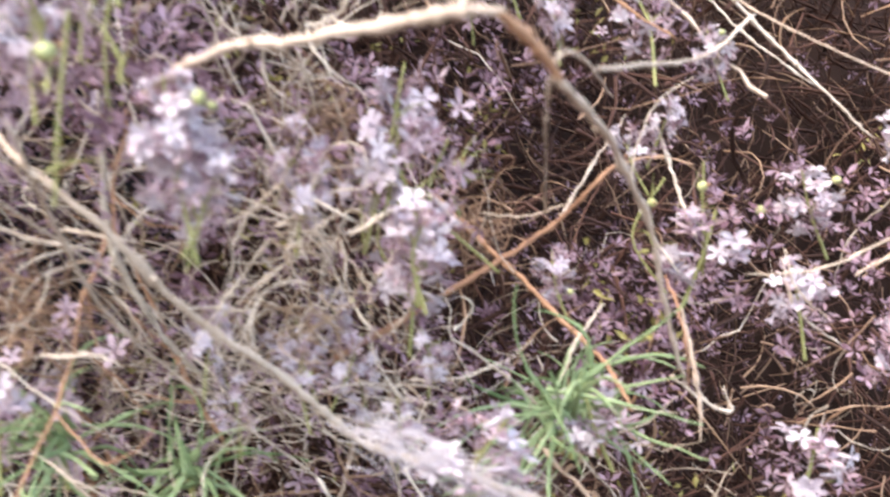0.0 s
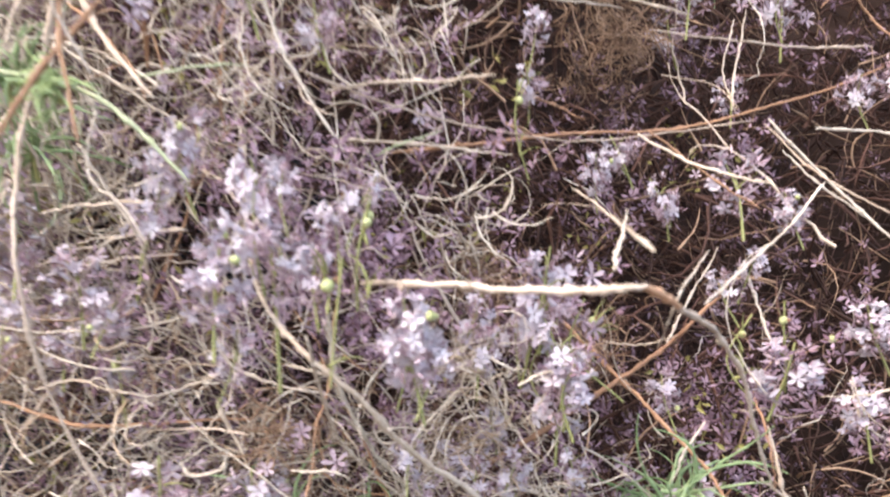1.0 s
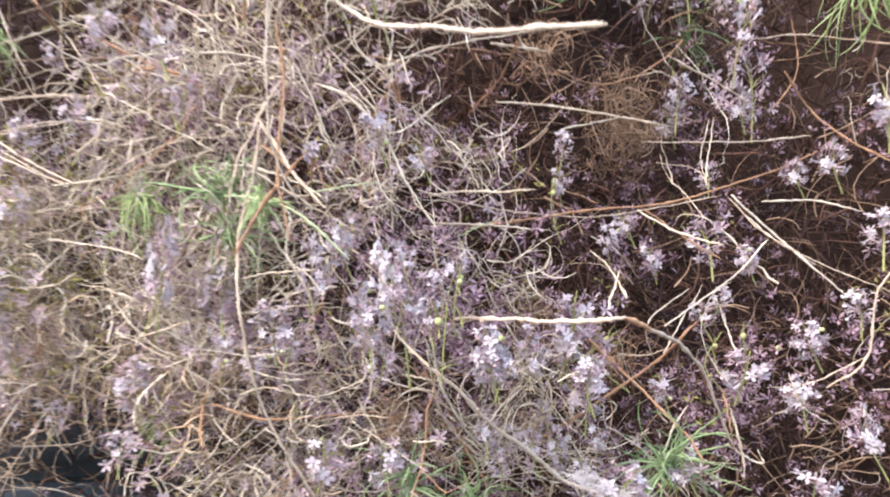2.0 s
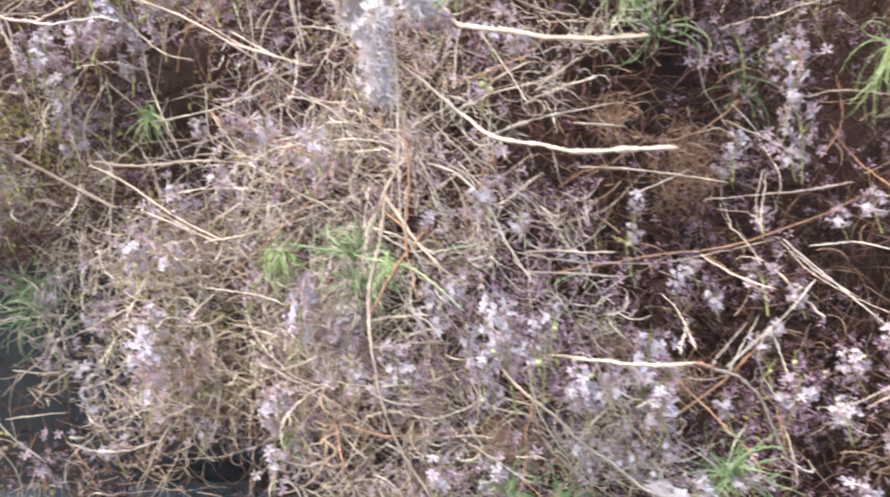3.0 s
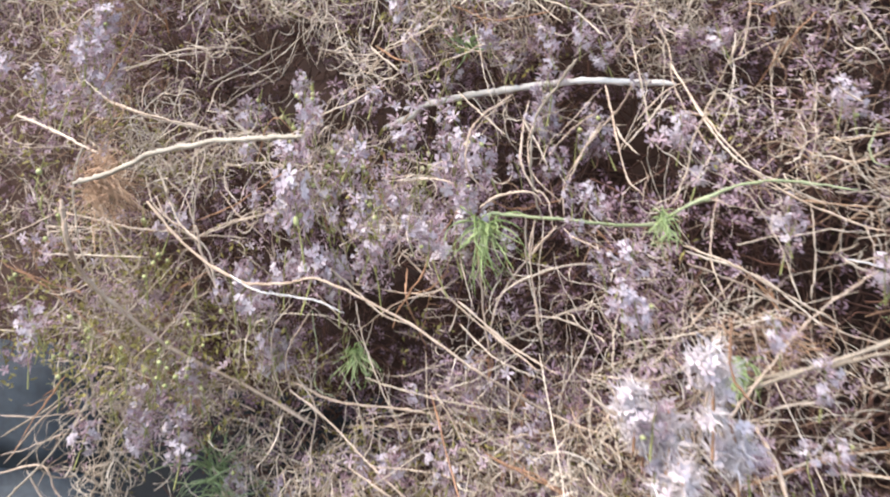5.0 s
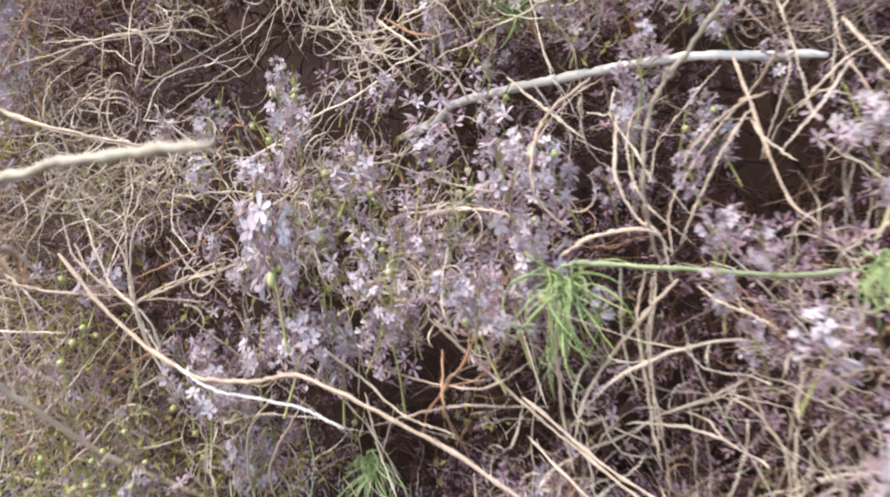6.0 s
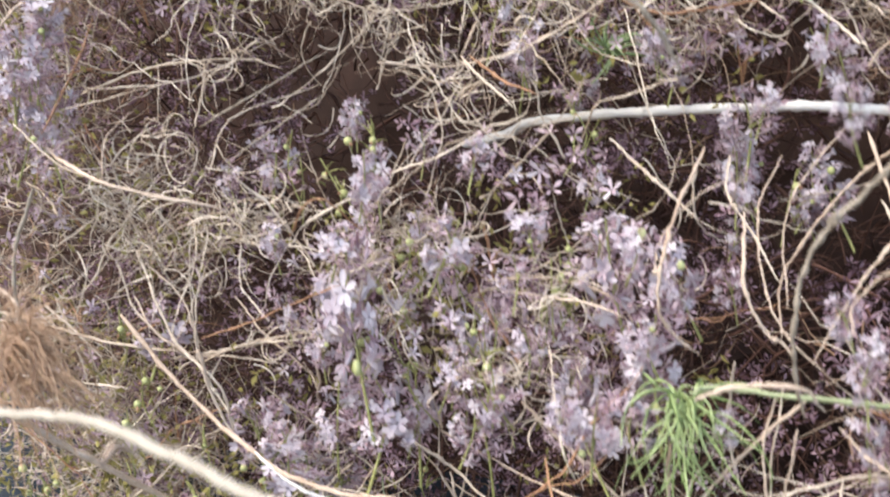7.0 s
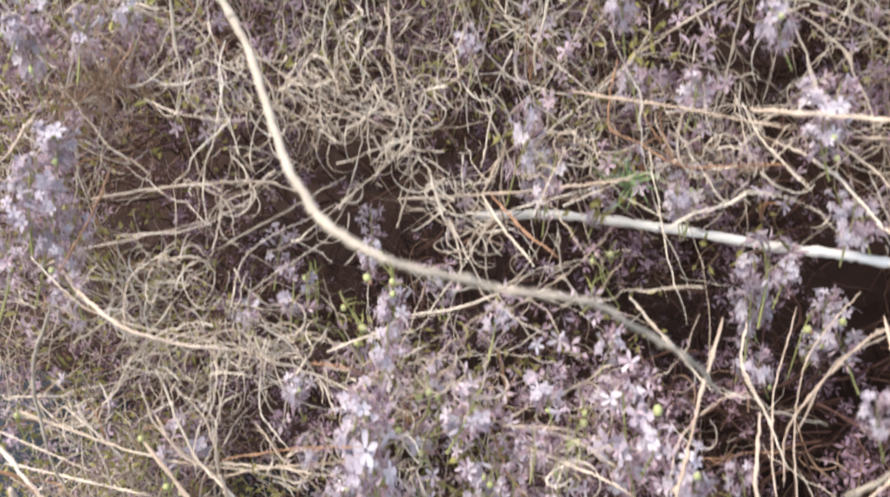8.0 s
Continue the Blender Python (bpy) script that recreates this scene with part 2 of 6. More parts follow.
TOP_HOLLOWS = [(-0.389, 0.235, 0.631, 0.032), (-0.098, 0.241, 0.631, 0.020), (-0.212, 0.199, 0.634, 0.027), (-0.159, 0.199, 0.659, 0.017), (-0.371, 0.235, 0.660, 0.021), (-0.194, 0.213, 0.663, 0.021), (-0.229, 0.316, 0.676, 0.016), (-0.195, 0.233, 0.685, 0.016), (-0.267, 0.228, 0.685, 0.016), (-0.173, 0.184, 0.686, 0.016), (-0.210, 0.256, 0.697, 0.013), (-0.161, 0.302, 0.698, 0.026), (-0.382, 0.291, 0.706, 0.030), (-0.275, 0.316, 0.708, 0.016), (-0.339, 0.293, 0.711, 0.019), (-0.315, 0.256, 0.718, 0.036), (-0.301, 0.295, 0.720, 0.016), (-0.363, 0.256, 0.726, 0.044), (-0.198, 0.308, 0.727, 0.015), (-0.351, 0.293, 0.730, 0.016), (-0.403, 0.233, 0.732, 0.032)]
DEEP_HOLLOWS = [(-0.029, 0.190, 0.452, 0.010), (-0.050, 0.185, 0.463, 0.008), (0.036, 0.225, 0.426, 0.028), (0.049, 0.250, 0.507, 0.028), (0.008, 0.210, 0.407, 0.014), (-0.259, 0.265, 0.696, 0.012), (-0.239, 0.285, 0.735, 0.012), (0.061, 0.245, 0.440, 0.018), (0.033, 0.232, 0.456, 0.014), (0.015, 0.222, 0.412, 0.016), (0.013, 0.222, 0.444, 0.012), (-0.048, 0.190, 0.535, 0.030), (-0.012, 0.205, 0.556, 0.034), (-0.300, 0.300, 0.342, 0.034), (-0.350, 0.300, 0.338, 0.030), (-0.253, 0.250, 0.692, 0.014), (-0.198, 0.235, 0.662, 0.015), (-0.455, 0.310, 0.425, 0.040), (-0.211, 0.258, 0.683, 0.015), (-0.221, 0.252, 0.675, 0.014)]
END_HOLLOWS = [(-0.418, 0.222, 0.652, 0.014), (-0.434, 0.226, 0.674, 0.012), (-0.466, 0.226, 0.662, 0.014), (-0.293, 0.274, 0.731, 0.010), (-0.263, 0.278, 0.732, 0.011), (-0.224, 0.272, 0.714, 0.012), (-0.243, 0.269, 0.713, 0.011), (-0.224, 0.263, 0.699, 0.012), (-0.208, 0.265, 0.696, 0.014)]
HOLLOWS = np.array(HOLLOWS + HIGH_HOLLOWS + TOP_HOLLOWS + DEEP_HOLLOWS + END_HOLLOWS)


def face_depth(x, z):
    u, w = np.clip((x + 0.7) / 0.1, 0, 9.999), np.clip((z - 0.25) / 0.08, 0, 7.999)
    i, j = u.astype(int), w.astype(int)
    u, w = u - i, w - j
    return FACE[j, i] * (1 - u) * (1 - w) + FACE[j, i + 1] * u * (1 - w) + FACE[j + 1, i] * (1 - u) * w + FACE[j + 1, i + 1] * u * w


def filled(p, grow=1.0):
    """Which points lie outside the hollows and not right before a stem or a bloom."""
    d = p[:, None] - HOLLOWS[None, :, :3]
    d[..., 1] *= 0.36
    open_air = (np.linalg.norm(d, axis=2) < grow * HOLLOWS[None, :, 3]).any(1)
    open_air |= (p[:, 0] < -0.540 + 0.014 * np.sin(p[:, 2] * 60)) & (p[:, 2] < 0.548)
    for places in (LINE_POINTS, BLOOM_POINTS):
        for i in range(0, len(p), 1500):
            q = p[i:i + 1500]
            flat = (q[:, None, 0] - places[None, :, 0]) ** 2 + (q[:, None, 2] - places[None, :, 2]) ** 2
            open_air[i:i + 1500] |= ((flat < places[None, :, 3] ** 2) & (q[:, None, 1] < places[None, :, 1] + 0.002)).any(1)
    return ~open_air


def scatter(k, near, far, power=1.0, right=1.0, clump=-1.0, grow=1.0):
    """k places in the hedge, from near to far behind its face; right: how thick it stays towards the right end;
    clump: the level of a soft noise below which nothing grows."""
    out = np.zeros((0, 3))
    while len(out) < k:
        x, z = rng.uniform(-0.72, 0.36, 2 * k), rng.uniform(0.2, 1.06, 2 * k)
        dense = rng.random(2 * k)
        x, z = np.where(dense < 0.24, rng.uniform(-0.32, 0.08, 2 * k), x), np.where(dense < 0.24, rng.uniform(0.30, 0.56, 2 * k), z)
        x, z = np.where(dense > 0.70, rng.uniform(-0.50, 0.10, 2 * k), x), np.where(dense > 0.70, rng.uniform(0.53, 0.86, 2 * k), z)
        y = face_depth(x, z) + near + (far - near) * rng.random(2 * k) ** power
        p = np.stack([x, np.minimum(y, back_of(x) - 0.012 - 0.02 * rng.random(2 * k)), z], 1)
        p = p[rng.random(len(p)) < 1 - (1 - right) / (1 + np.exp(-(p[:, 0] + 0.07) * 40))]
        p = p[np.array([noise.noise(Vector(q) * 26) > clump for q in p])]
        out = np.vstack([out, p[filled(p, grow)]])
    return out[:k]


# ---- dry stems ----
node_bm = bmesh.new()
bmesh.ops.create_icosphere(node_bm, subdivisions=1, radius=1.0)
for v in node_bm.verts:
    v.co = v.co * (1 + 0.35 * noise.noise(v.co * 2.1))
NODES = {}


def node_mesh(mat):
    if mat.name not in NODES:
        data = bpy.data.meshes.new("bud_node")
        node_bm.to_mesh(data)
        data.materials.append(mat)
        data.polygons.foreach_set("use_smooth", [True] * len(data.polygons))
        NODES[mat.name] = data
    return NODES[mat.name]


STEM_WORDS = {
    "straw": "thin straw-coloured dead stem with small knots",
    "tan_bark": "pale tan woody stem with knotty buds",
    "rusty_bark": "slender rusty brown woody stem",
    "orange_bark": "bent orange-brown length of bare stem",
    "grey_bark": "grey-brown weathered woody stem",
    "dun_bark": "thick weathered dun bare stem",
    "bleached_wood": "thick bleached whitish bare stem",
    "green_bark": "pale green living stem",
}
STEM_LINES = []


def stem(points, r0, r1, mat, name="dry_stem"):
    """A bent stem through the points, tapering from r0 to r1 millimetres, with its buds."""
    path = spline(points, 12)
    n = len(path)
    wob = np.cumsum(rng.normal(size=(n, 3)), axis=0) * 0.00013 + rng.normal(size=(n, 3)) * 0.00009
    path = path + wob - np.linspace(0, 1, n)[:, None] * wob[-1]
    s = np.linspace(0, 1, n)
    radii = (r0 + (r1 - r0) * s) / 1000 * (0.88 + 0.06 * np.sin(s * n * 0.9 + r0) + 0.07 * rng.normal(size=n))
    if mat is not white:
        radii *= 1 + (0.55 if r0 < 0.9 else 0.25) * (rng.random(n) < 0.2)
    ends = np.concatenate([[0], np.cumsum(np.linalg.norm(np.diff(path, axis=0), axis=1))])
    radii *= 0.45 + 0.55 * np.clip(np.minimum(ends, ends[-1] - ends) / 0.006, 0, 1)
    verts, faces = ribbons(path[None], radii[None], 7)
    caps = [list(range(6, -1, -1)), [len(verts) - 7 + i for i in range(7)]]
    ob = new(name, mesh_of(name, verts, faces.tolist() + caps, mat))
    tagged(ob, STEM_WORDS[mat.name], "stem", "stems of the shrub")
    STEM_LINES.append(np.column_stack([path, np.full(n, 0.0045 + 0.003 * r0)]))
    length = np.linalg.norm(np.diff(path, axis=0), axis=1).sum()
    for i in range(int(length / (0.05 if mat is white else 0.045 if r0 < 0.5 else 0.0155))):
        j = rng.integers(1, n - 1)
        size = radii[j] * rng.uniform(0.7, 1.4) * (1.0 if r0 < 0.9 else 0.6)
        off = Vector(rng.normal(size=3)).normalized() * radii[j] * 0.8
        m = Matrix.LocRotScale(Vector(path[j]) + off, Euler(rng.uniform(0, 6, 3)), Vector((1, 1, rng.uniform(1.0, 1.7))) * size)
        part("bud_node", node_mesh(mat), ob, m)
    return ob


stem([(-0.057, 0.170, 0.428), (-0.035, 0.134, 0.429), (-0.020, 0.119, 0.428), (-0.007, 0.109, 0.428), (0.001, 0.105, 0.428), (0.007, 0.107, 0.428)], 0.75, 1.00, tan)
stem([(0.006, 0.107, 0.428), (0.011, 0.115, 0.426), (0.016, 0.125, 0.423)], 0.95, 0.78, orange)
stem([(0.015, 0.124, 0.423), (0.028, 0.150, 0.416), (0.038, 0.170, 0.405), (0.045, 0.185, 0.390), (0.053, 0.200, 0.370)], 0.76, 0.50, tan)
stem([(-0.574, 0.260, 0.498), (-0.535, 0.260, 0.519), (-0.496, 0.260, 0.546), (-0.467, 0.260, 0.557)], 0.75, 0.50, grey)
stem([(-0.574, 0.262, 0.454), (-0.533, 0.258, 0.489), (-0.504, 0.258, 0.520), (-0.471, 0.250, 0.554)], 0.80, 0.50, grey)
stem([(-0.600, 0.272, 0.464), (-0.551, 0.270, 0.477), (-0.540, 0.270, 0.462), (-0.530, 0.272, 0.446)], 0.80, 0.55, tan)
stem([(-0.377, 0.207, 0.638), (-0.360, 0.206, 0.646), (-0.342, 0.207, 0.651), (-0.321, 0.209, 0.655)], 0.55, 0.38, straw)
stem([(-0.407, 0.206, 0.673), (-0.402, 0.205, 0.659), (-0.389, 0.205, 0.648), (-0.377, 0.207, 0.638)], 0.36, 0.50, straw)
stem([(-0.377, 0.207, 0.638), (-0.376, 0.206, 0.657), (-0.374, 0.209, 0.669), (-0.366, 0.211, 0.674)], 0.48, 0.32, straw)
stem([(-0.360, 0.214, 0.682), (-0.359, 0.210, 0.667), (-0.353, 0.209, 0.660), (-0.347, 0.208, 0.656)], 0.36, 0.28, straw)
stem([(-0.361, 0.209, 0.664), (-0.351, 0.207, 0.653), (-0.340, 0.208, 0.644), (-0.333, 0.210, 0.637)], 0.40, 0.30, tan)
stem([(-0.377, 0.207, 0.638), (-0.373, 0.209, 0.630), (-0.368, 0.211, 0.619), (-0.367, 0.213, 0.609)], 0.60, 0.50, straw)
stem([(-0.116, 0.172, 0.641), (-0.095, 0.163, 0.634), (-0.079, 0.165, 0.624), (-0.066, 0.168, 0.617), (-0.055, 0.172, 0.610)], 0.50, 0.40, straw)
stem([(-0.115, 0.215, 0.704), (-0.102, 0.196, 0.684), (-0.090, 0.189, 0.672), (-0.075, 0.188, 0.664), (-0.059, 0.188, 0.656)], 0.50, 0.38, straw)
stem([(-0.125, 0.222, 0.709), (-0.135, 0.215, 0.695), (-0.146, 0.211, 0.682)], 0.40, 0.32, straw)
stem([(-0.066, 0.187, 0.659), (-0.064, 0.178, 0.638), (-0.066, 0.170, 0.620)], 0.32, 0.28, straw)
stem([(-0.055, 0.181, 0.637), (-0.048, 0.183, 0.632), (-0.040, 0.186, 0.629)], 0.60, 0.50, straw)
stem([(-0.031, 0.205, 0.371), (-0.015, 0.211, 0.381), (0.008, 0.220, 0.394), (0.027, 0.225, 0.406), (0.037, 0.220, 0.416), (0.049, 0.230, 0.426)], 1.00, 0.60, rust)
stem([(-0.004, 0.240, 0.415), (0.015, 0.221, 0.396), (0.025, 0.210, 0.385), (0.035, 0.198, 0.374), (0.039, 0.190, 0.366)], 0.80, 0.48, rust)
stem([(-0.055, 0.215, 0.467), (-0.028, 0.222, 0.470), (0.001, 0.227, 0.473), (0.032, 0.235, 0.475), (0.054, 0.240, 0.480), (0.084, 0.250, 0.489), (0.108, 0.260, 0.499)], 0.70, 0.42, rust)
stem([(0.020, 0.220, 0.472), (0.035, 0.205, 0.461), (0.051, 0.187, 0.453)], 0.55, 0.33, straw)
stem([(0.063, 0.235, 0.478), (0.081, 0.240, 0.460), (0.100, 0.240, 0.441), (0.113, 0.240, 0.429)], 0.60, 0.36, straw)
stem([(0.071, 0.250, 0.470), (0.084, 0.250, 0.457), (0.101, 0.250, 0.445)], 0.45, 0.27, straw)
stem([(0.053, 0.242, 0.482), (0.055, 0.243, 0.500), (0.058, 0.242, 0.515)], 0.50, 0.30, straw)
stem([(-0.066, 0.170, 0.477), (-0.051, 0.160, 0.477), (-0.036, 0.150, 0.475), (-0.021, 0.139, 0.474)], 0.55, 0.33, straw)
stem([(-0.127, 0.160, 0.464), (-0.120, 0.165, 0.450), (-0.115, 0.170, 0.439), (-0.117, 0.180, 0.425), (-0.114, 0.180, 0.413)], 0.60, 0.36, straw)
stem([(-0.087, 0.165, 0.469), (-0.084, 0.160, 0.456), (-0.082, 0.155, 0.438), (-0.075, 0.145, 0.424), (-0.064, 0.135, 0.414), (-0.051, 0.140, 0.402), (-0.040, 0.152, 0.388), (-0.025, 0.168, 0.374), (-0.016, 0.176, 0.364), (-0.000, 0.180, 0.357), (0.020, 0.185, 0.349)], 0.40, 1.00, straw)
stem([(-0.068, 0.180, 0.420), (-0.063, 0.172, 0.400), (-0.056, 0.175, 0.385), (-0.046, 0.180, 0.372)], 0.90, 0.54, grey)
stem([(-0.085, 0.200, 0.404), (-0.073, 0.190, 0.403), (-0.063, 0.187, 0.401)], 0.55, 0.33, straw)
stem([(-0.129, 0.120, 0.453), (-0.115, 0.120, 0.474), (-0.100, 0.120, 0.490)], 0.80, 0.48, rust)
stem([(-0.152, 0.200, 0.433), (-0.132, 0.190, 0.435), (-0.109, 0.180, 0.436)], 0.70, 0.42, straw)
stem([(0.009, 0.224, 0.409), (0.020, 0.220, 0.408), (0.030, 0.215, 0.411)], 0.40, 0.24, straw)
stem([(0.009, 0.230, 0.404), (0.010, 0.224, 0.409)], 0.40, 0.24, straw)
stem([(0.028, 0.225, 0.407), (0.036, 0.240, 0.418), (0.051, 0.257, 0.438)], 0.50, 0.30, straw)
stem([(0.002, 0.115, 0.431), (0.004, 0.125, 0.436), (0.007, 0.138, 0.444)], 0.50, 0.30, straw)
stem([(0.053, 0.229, 0.431), (0.057, 0.225, 0.416), (0.061, 0.220, 0.402)], 0.50, 0.30, straw)
stem([(-0.171, 0.200, 0.393), (-0.145, 0.200, 0.386), (-0.119, 0.200, 0.387), (-0.094, 0.200, 0.388)], 0.70, 0.42, rust)
stem([(-0.127, 0.150, 0.508), (-0.132, 0.152, 0.485), (-0.139, 0.153, 0.460), (-0.138, 0.150, 0.432), (-0.134, 0.165, 0.394), (-0.116, 0.180, 0.352)], 0.80, 0.48, tan)
stem([(-0.128, 0.150, 0.509), (-0.112, 0.145, 0.486), (-0.099, 0.140, 0.471)], 1.00, 0.60, tan)
stem([(-0.343, 0.247, 0.554), (-0.304, 0.235, 0.546), (-0.250, 0.232, 0.544), (-0.195, 0.222, 0.530), (-0.144, 0.205, 0.517)], 0.80, 0.48, tan)
stem([(-0.292, 0.215, 0.517), (-0.238, 0.200, 0.495)], 0.60, 0.36, straw)
stem([(-0.246, 0.200, 0.495), (-0.214, 0.210, 0.500), (-0.168, 0.215, 0.511)], 0.60, 0.36, straw)
stem([(-0.339, 0.240, 0.550), (-0.309, 0.230, 0.536), (-0.269, 0.215, 0.512), (-0.234, 0.200, 0.495)], 0.70, 0.42, tan)
stem([(-0.334, 0.240, 0.557), (-0.321, 0.235, 0.541), (-0.328, 0.240, 0.509), (-0.326, 0.240, 0.474)], 0.60, 0.36, straw)
stem([(-0.415, 0.150, 0.662), (-0.417, 0.156, 0.638), (-0.426, 0.178, 0.620), (-0.419, 0.200, 0.598), (-0.404, 0.225, 0.572), (-0.372, 0.250, 0.548), (-0.334, 0.260, 0.524)], 1.60, 1.20, tan)
stem([(-0.395, 0.190, 0.660), (-0.366, 0.185, 0.635), (-0.330, 0.173, 0.621), (-0.299, 0.160, 0.622), (-0.277, 0.153, 0.626), (-0.254, 0.150, 0.618), (-0.225, 0.150, 0.604), (-0.198, 0.152, 0.586), (-0.171, 0.175, 0.564), (-0.148, 0.170, 0.558)], 0.90, 0.54, tan)
stem([(-0.350, 0.085, 0.670), (-0.319, 0.075, 0.675), (-0.295, 0.065, 0.680), (-0.273, 0.055, 0.682), (-0.253, 0.045, 0.683), (-0.233, 0.036, 0.683), (-0.220, 0.031, 0.683), (-0.216, 0.030, 0.683)], 1.15, 0.85, dun)
stem([(-0.324, 0.350, 0.704), (-0.297, 0.335, 0.711), (-0.284, 0.322, 0.716), (-0.247, 0.308, 0.720), (-0.224, 0.300, 0.721), (-0.192, 0.287, 0.722), (-0.173, 0.285, 0.722), (-0.155, 0.285, 0.721), (-0.129, 0.285, 0.718)], 2.40, 2.00, white)
stem([(-0.204, 0.180, 0.653), (-0.197, 0.186, 0.653), (-0.173, 0.190, 0.650), (-0.143, 0.200, 0.648), (-0.125, 0.210, 0.648)], 0.90, 0.90, greenstem, "green_stem")
stem([(-0.123, 0.168, 0.652), (-0.105, 0.175, 0.661), (-0.084, 0.182, 0.667), (-0.047, 0.190, 0.663)], 0.80, 0.60, greenstem, "green_stem")
stem([(-0.115, 0.175, 0.638), (-0.084, 0.180, 0.626), (-0.060, 0.180, 0.607)], 0.60, 0.36, straw)
stem([(-0.091, 0.135, 0.589), (-0.051, 0.110, 0.611), (-0.031, 0.088, 0.627), (-0.012, 0.080, 0.641)], 1.10, 0.66, grey)
stem([(-0.096, 0.130, 0.579), (-0.080, 0.130, 0.603), (-0.065, 0.130, 0.621), (-0.046, 0.130, 0.636)], 0.60, 0.36, tan)
stem([(-0.086, 0.112, 0.582), (-0.080, 0.104, 0.572), (-0.072, 0.066, 0.561), (-0.055, 0.034, 0.549), (-0.041, 0.022, 0.542), (-0.023, 0.013, 0.537), (-0.005, 0.010, 0.535)], 0.95, 0.80, tan)
stem([(-0.143, 0.091, 0.597), (-0.125, 0.100, 0.580), (-0.110, 0.112, 0.564), (-0.095, 0.118, 0.549), (-0.080, 0.104, 0.534), (-0.065, 0.079, 0.521), (-0.044, 0.062, 0.513), (-0.032, 0.055, 0.508), (-0.017, 0.051, 0.507), (0.003, 0.049, 0.506)], 0.60, 0.85, tan)
stem([(-0.097, 0.085, 0.620), (-0.105, 0.095, 0.577), (-0.107, 0.100, 0.544), (-0.108, 0.100, 0.515), (-0.109, 0.110, 0.489), (-0.103, 0.120, 0.470)], 0.60, 0.36, tan)
stem([(-0.110, 0.120, 0.537), (-0.108, 0.120, 0.514), (-0.111, 0.120, 0.486), (-0.107, 0.120, 0.458)], 0.70, 0.42, rust)
stem([(-0.105, 0.150, 0.521), (-0.091, 0.150, 0.514), (-0.077, 0.150, 0.497), (-0.070, 0.150, 0.480), (-0.057, 0.150, 0.459)], 0.60, 0.36, straw)
stem([(-0.430, 0.140, 0.704), (-0.396, 0.131, 0.693), (-0.366, 0.120, 0.683)], 0.80, 0.48, tan)
stem([(-0.385, 0.216, 0.638), (-0.363, 0.210, 0.645), (-0.343, 0.205, 0.650), (-0.320, 0.200, 0.655)], 0.60, 0.36, straw)
stem([(-0.335, 0.175, 0.623), (-0.318, 0.170, 0.617), (-0.297, 0.165, 0.615), (-0.278, 0.160, 0.614), (-0.265, 0.158, 0.609)], 0.60, 0.36, white)
stem([(-0.206, 0.240, 0.712), (-0.210, 0.190, 0.696), (-0.212, 0.180, 0.682), (-0.210, 0.180, 0.670), (-0.202, 0.185, 0.662)], 0.60, 0.36, tan)
stem([(-0.193, 0.210, 0.697), (-0.192, 0.200, 0.678), (-0.186, 0.200, 0.665), (-0.179, 0.200, 0.659), (-0.176, 0.200, 0.645)], 0.60, 0.36, tan)
stem([(-0.202, 0.165, 0.657), (-0.192, 0.162, 0.662), (-0.178, 0.161, 0.663), (-0.172, 0.165, 0.657)], 0.60, 0.36, tan)
stem([(-0.153, 0.200, 0.695), (-0.160, 0.200, 0.684), (-0.166, 0.200, 0.672), (-0.174, 0.200, 0.657)], 0.50, 0.30, tan)
stem([(-0.155, 0.250, 0.695), (-0.149, 0.240, 0.687), (-0.141, 0.230, 0.680)], 0.60, 0.36, straw)
stem([(-0.183, 0.190, 0.650), (-0.185, 0.190, 0.632), (-0.182, 0.190, 0.610), (-0.180, 0.190, 0.592)], 0.45, 0.27, tan)
stem([(-0.181, 0.200, 0.651), (-0.184, 0.200, 0.626), (-0.182, 0.200, 0.595)], 0.35, 0.21, straw)
stem([(-0.210, 0.190, 0.634), (-0.212, 0.200, 0.613), (-0.208, 0.200, 0.586)], 0.80, 0.48, tan)
stem([(-0.175, 0.200, 0.647), (-0.191, 0.200, 0.629), (-0.204, 0.200, 0.610), (-0.208, 0.200, 0.595)], 0.70, 0.42, tan)
stem([(-0.299, 0.070, 0.669), (-0.306, 0.085, 0.666), (-0.305, 0.090, 0.659)], 0.70, 0.42, tan)
stem([(-0.287, 0.190, 0.626), (-0.278, 0.200, 0.615), (-0.264, 0.200, 0.603), (-0.246, 0.200, 0.597)], 0.60, 0.36, straw)
stem([(-0.264, 0.215, 0.669), (-0.239, 0.205, 0.670), (-0.225, 0.200, 0.667)], 0.50, 0.30, tan)
stem([(-0.337, 0.170, 0.816), (-0.319, 0.155, 0.802), (-0.298, 0.130, 0.789), (-0.284, 0.115, 0.781), (-0.270, 0.105, 0.774), (-0.258, 0.102, 0.771), (-0.243, 0.108, 0.767), (-0.230, 0.112, 0.765), (-0.222, 0.118, 0.761), (-0.216, 0.125, 0.754), (-0.209, 0.130, 0.748), (-0.203, 0.140, 0.736)], 1.20, 0.55, grey)
stem([(-0.428, 0.200, 0.717), (-0.411, 0.190, 0.712), (-0.391, 0.184, 0.707), (-0.372, 0.190, 0.701), (-0.357, 0.200, 0.696)], 0.90, 0.54, tan)
stem([(-0.438, 0.230, 0.734), (-0.398, 0.225, 0.743), (-0.369, 0.235, 0.745), (-0.354, 0.240, 0.741)], 0.60, 0.36, straw)
stem([(-0.316, 0.240, 0.742), (-0.292, 0.260, 0.740), (-0.259, 0.250, 0.748), (-0.236, 0.230, 0.757)], 0.60, 0.36, tan)
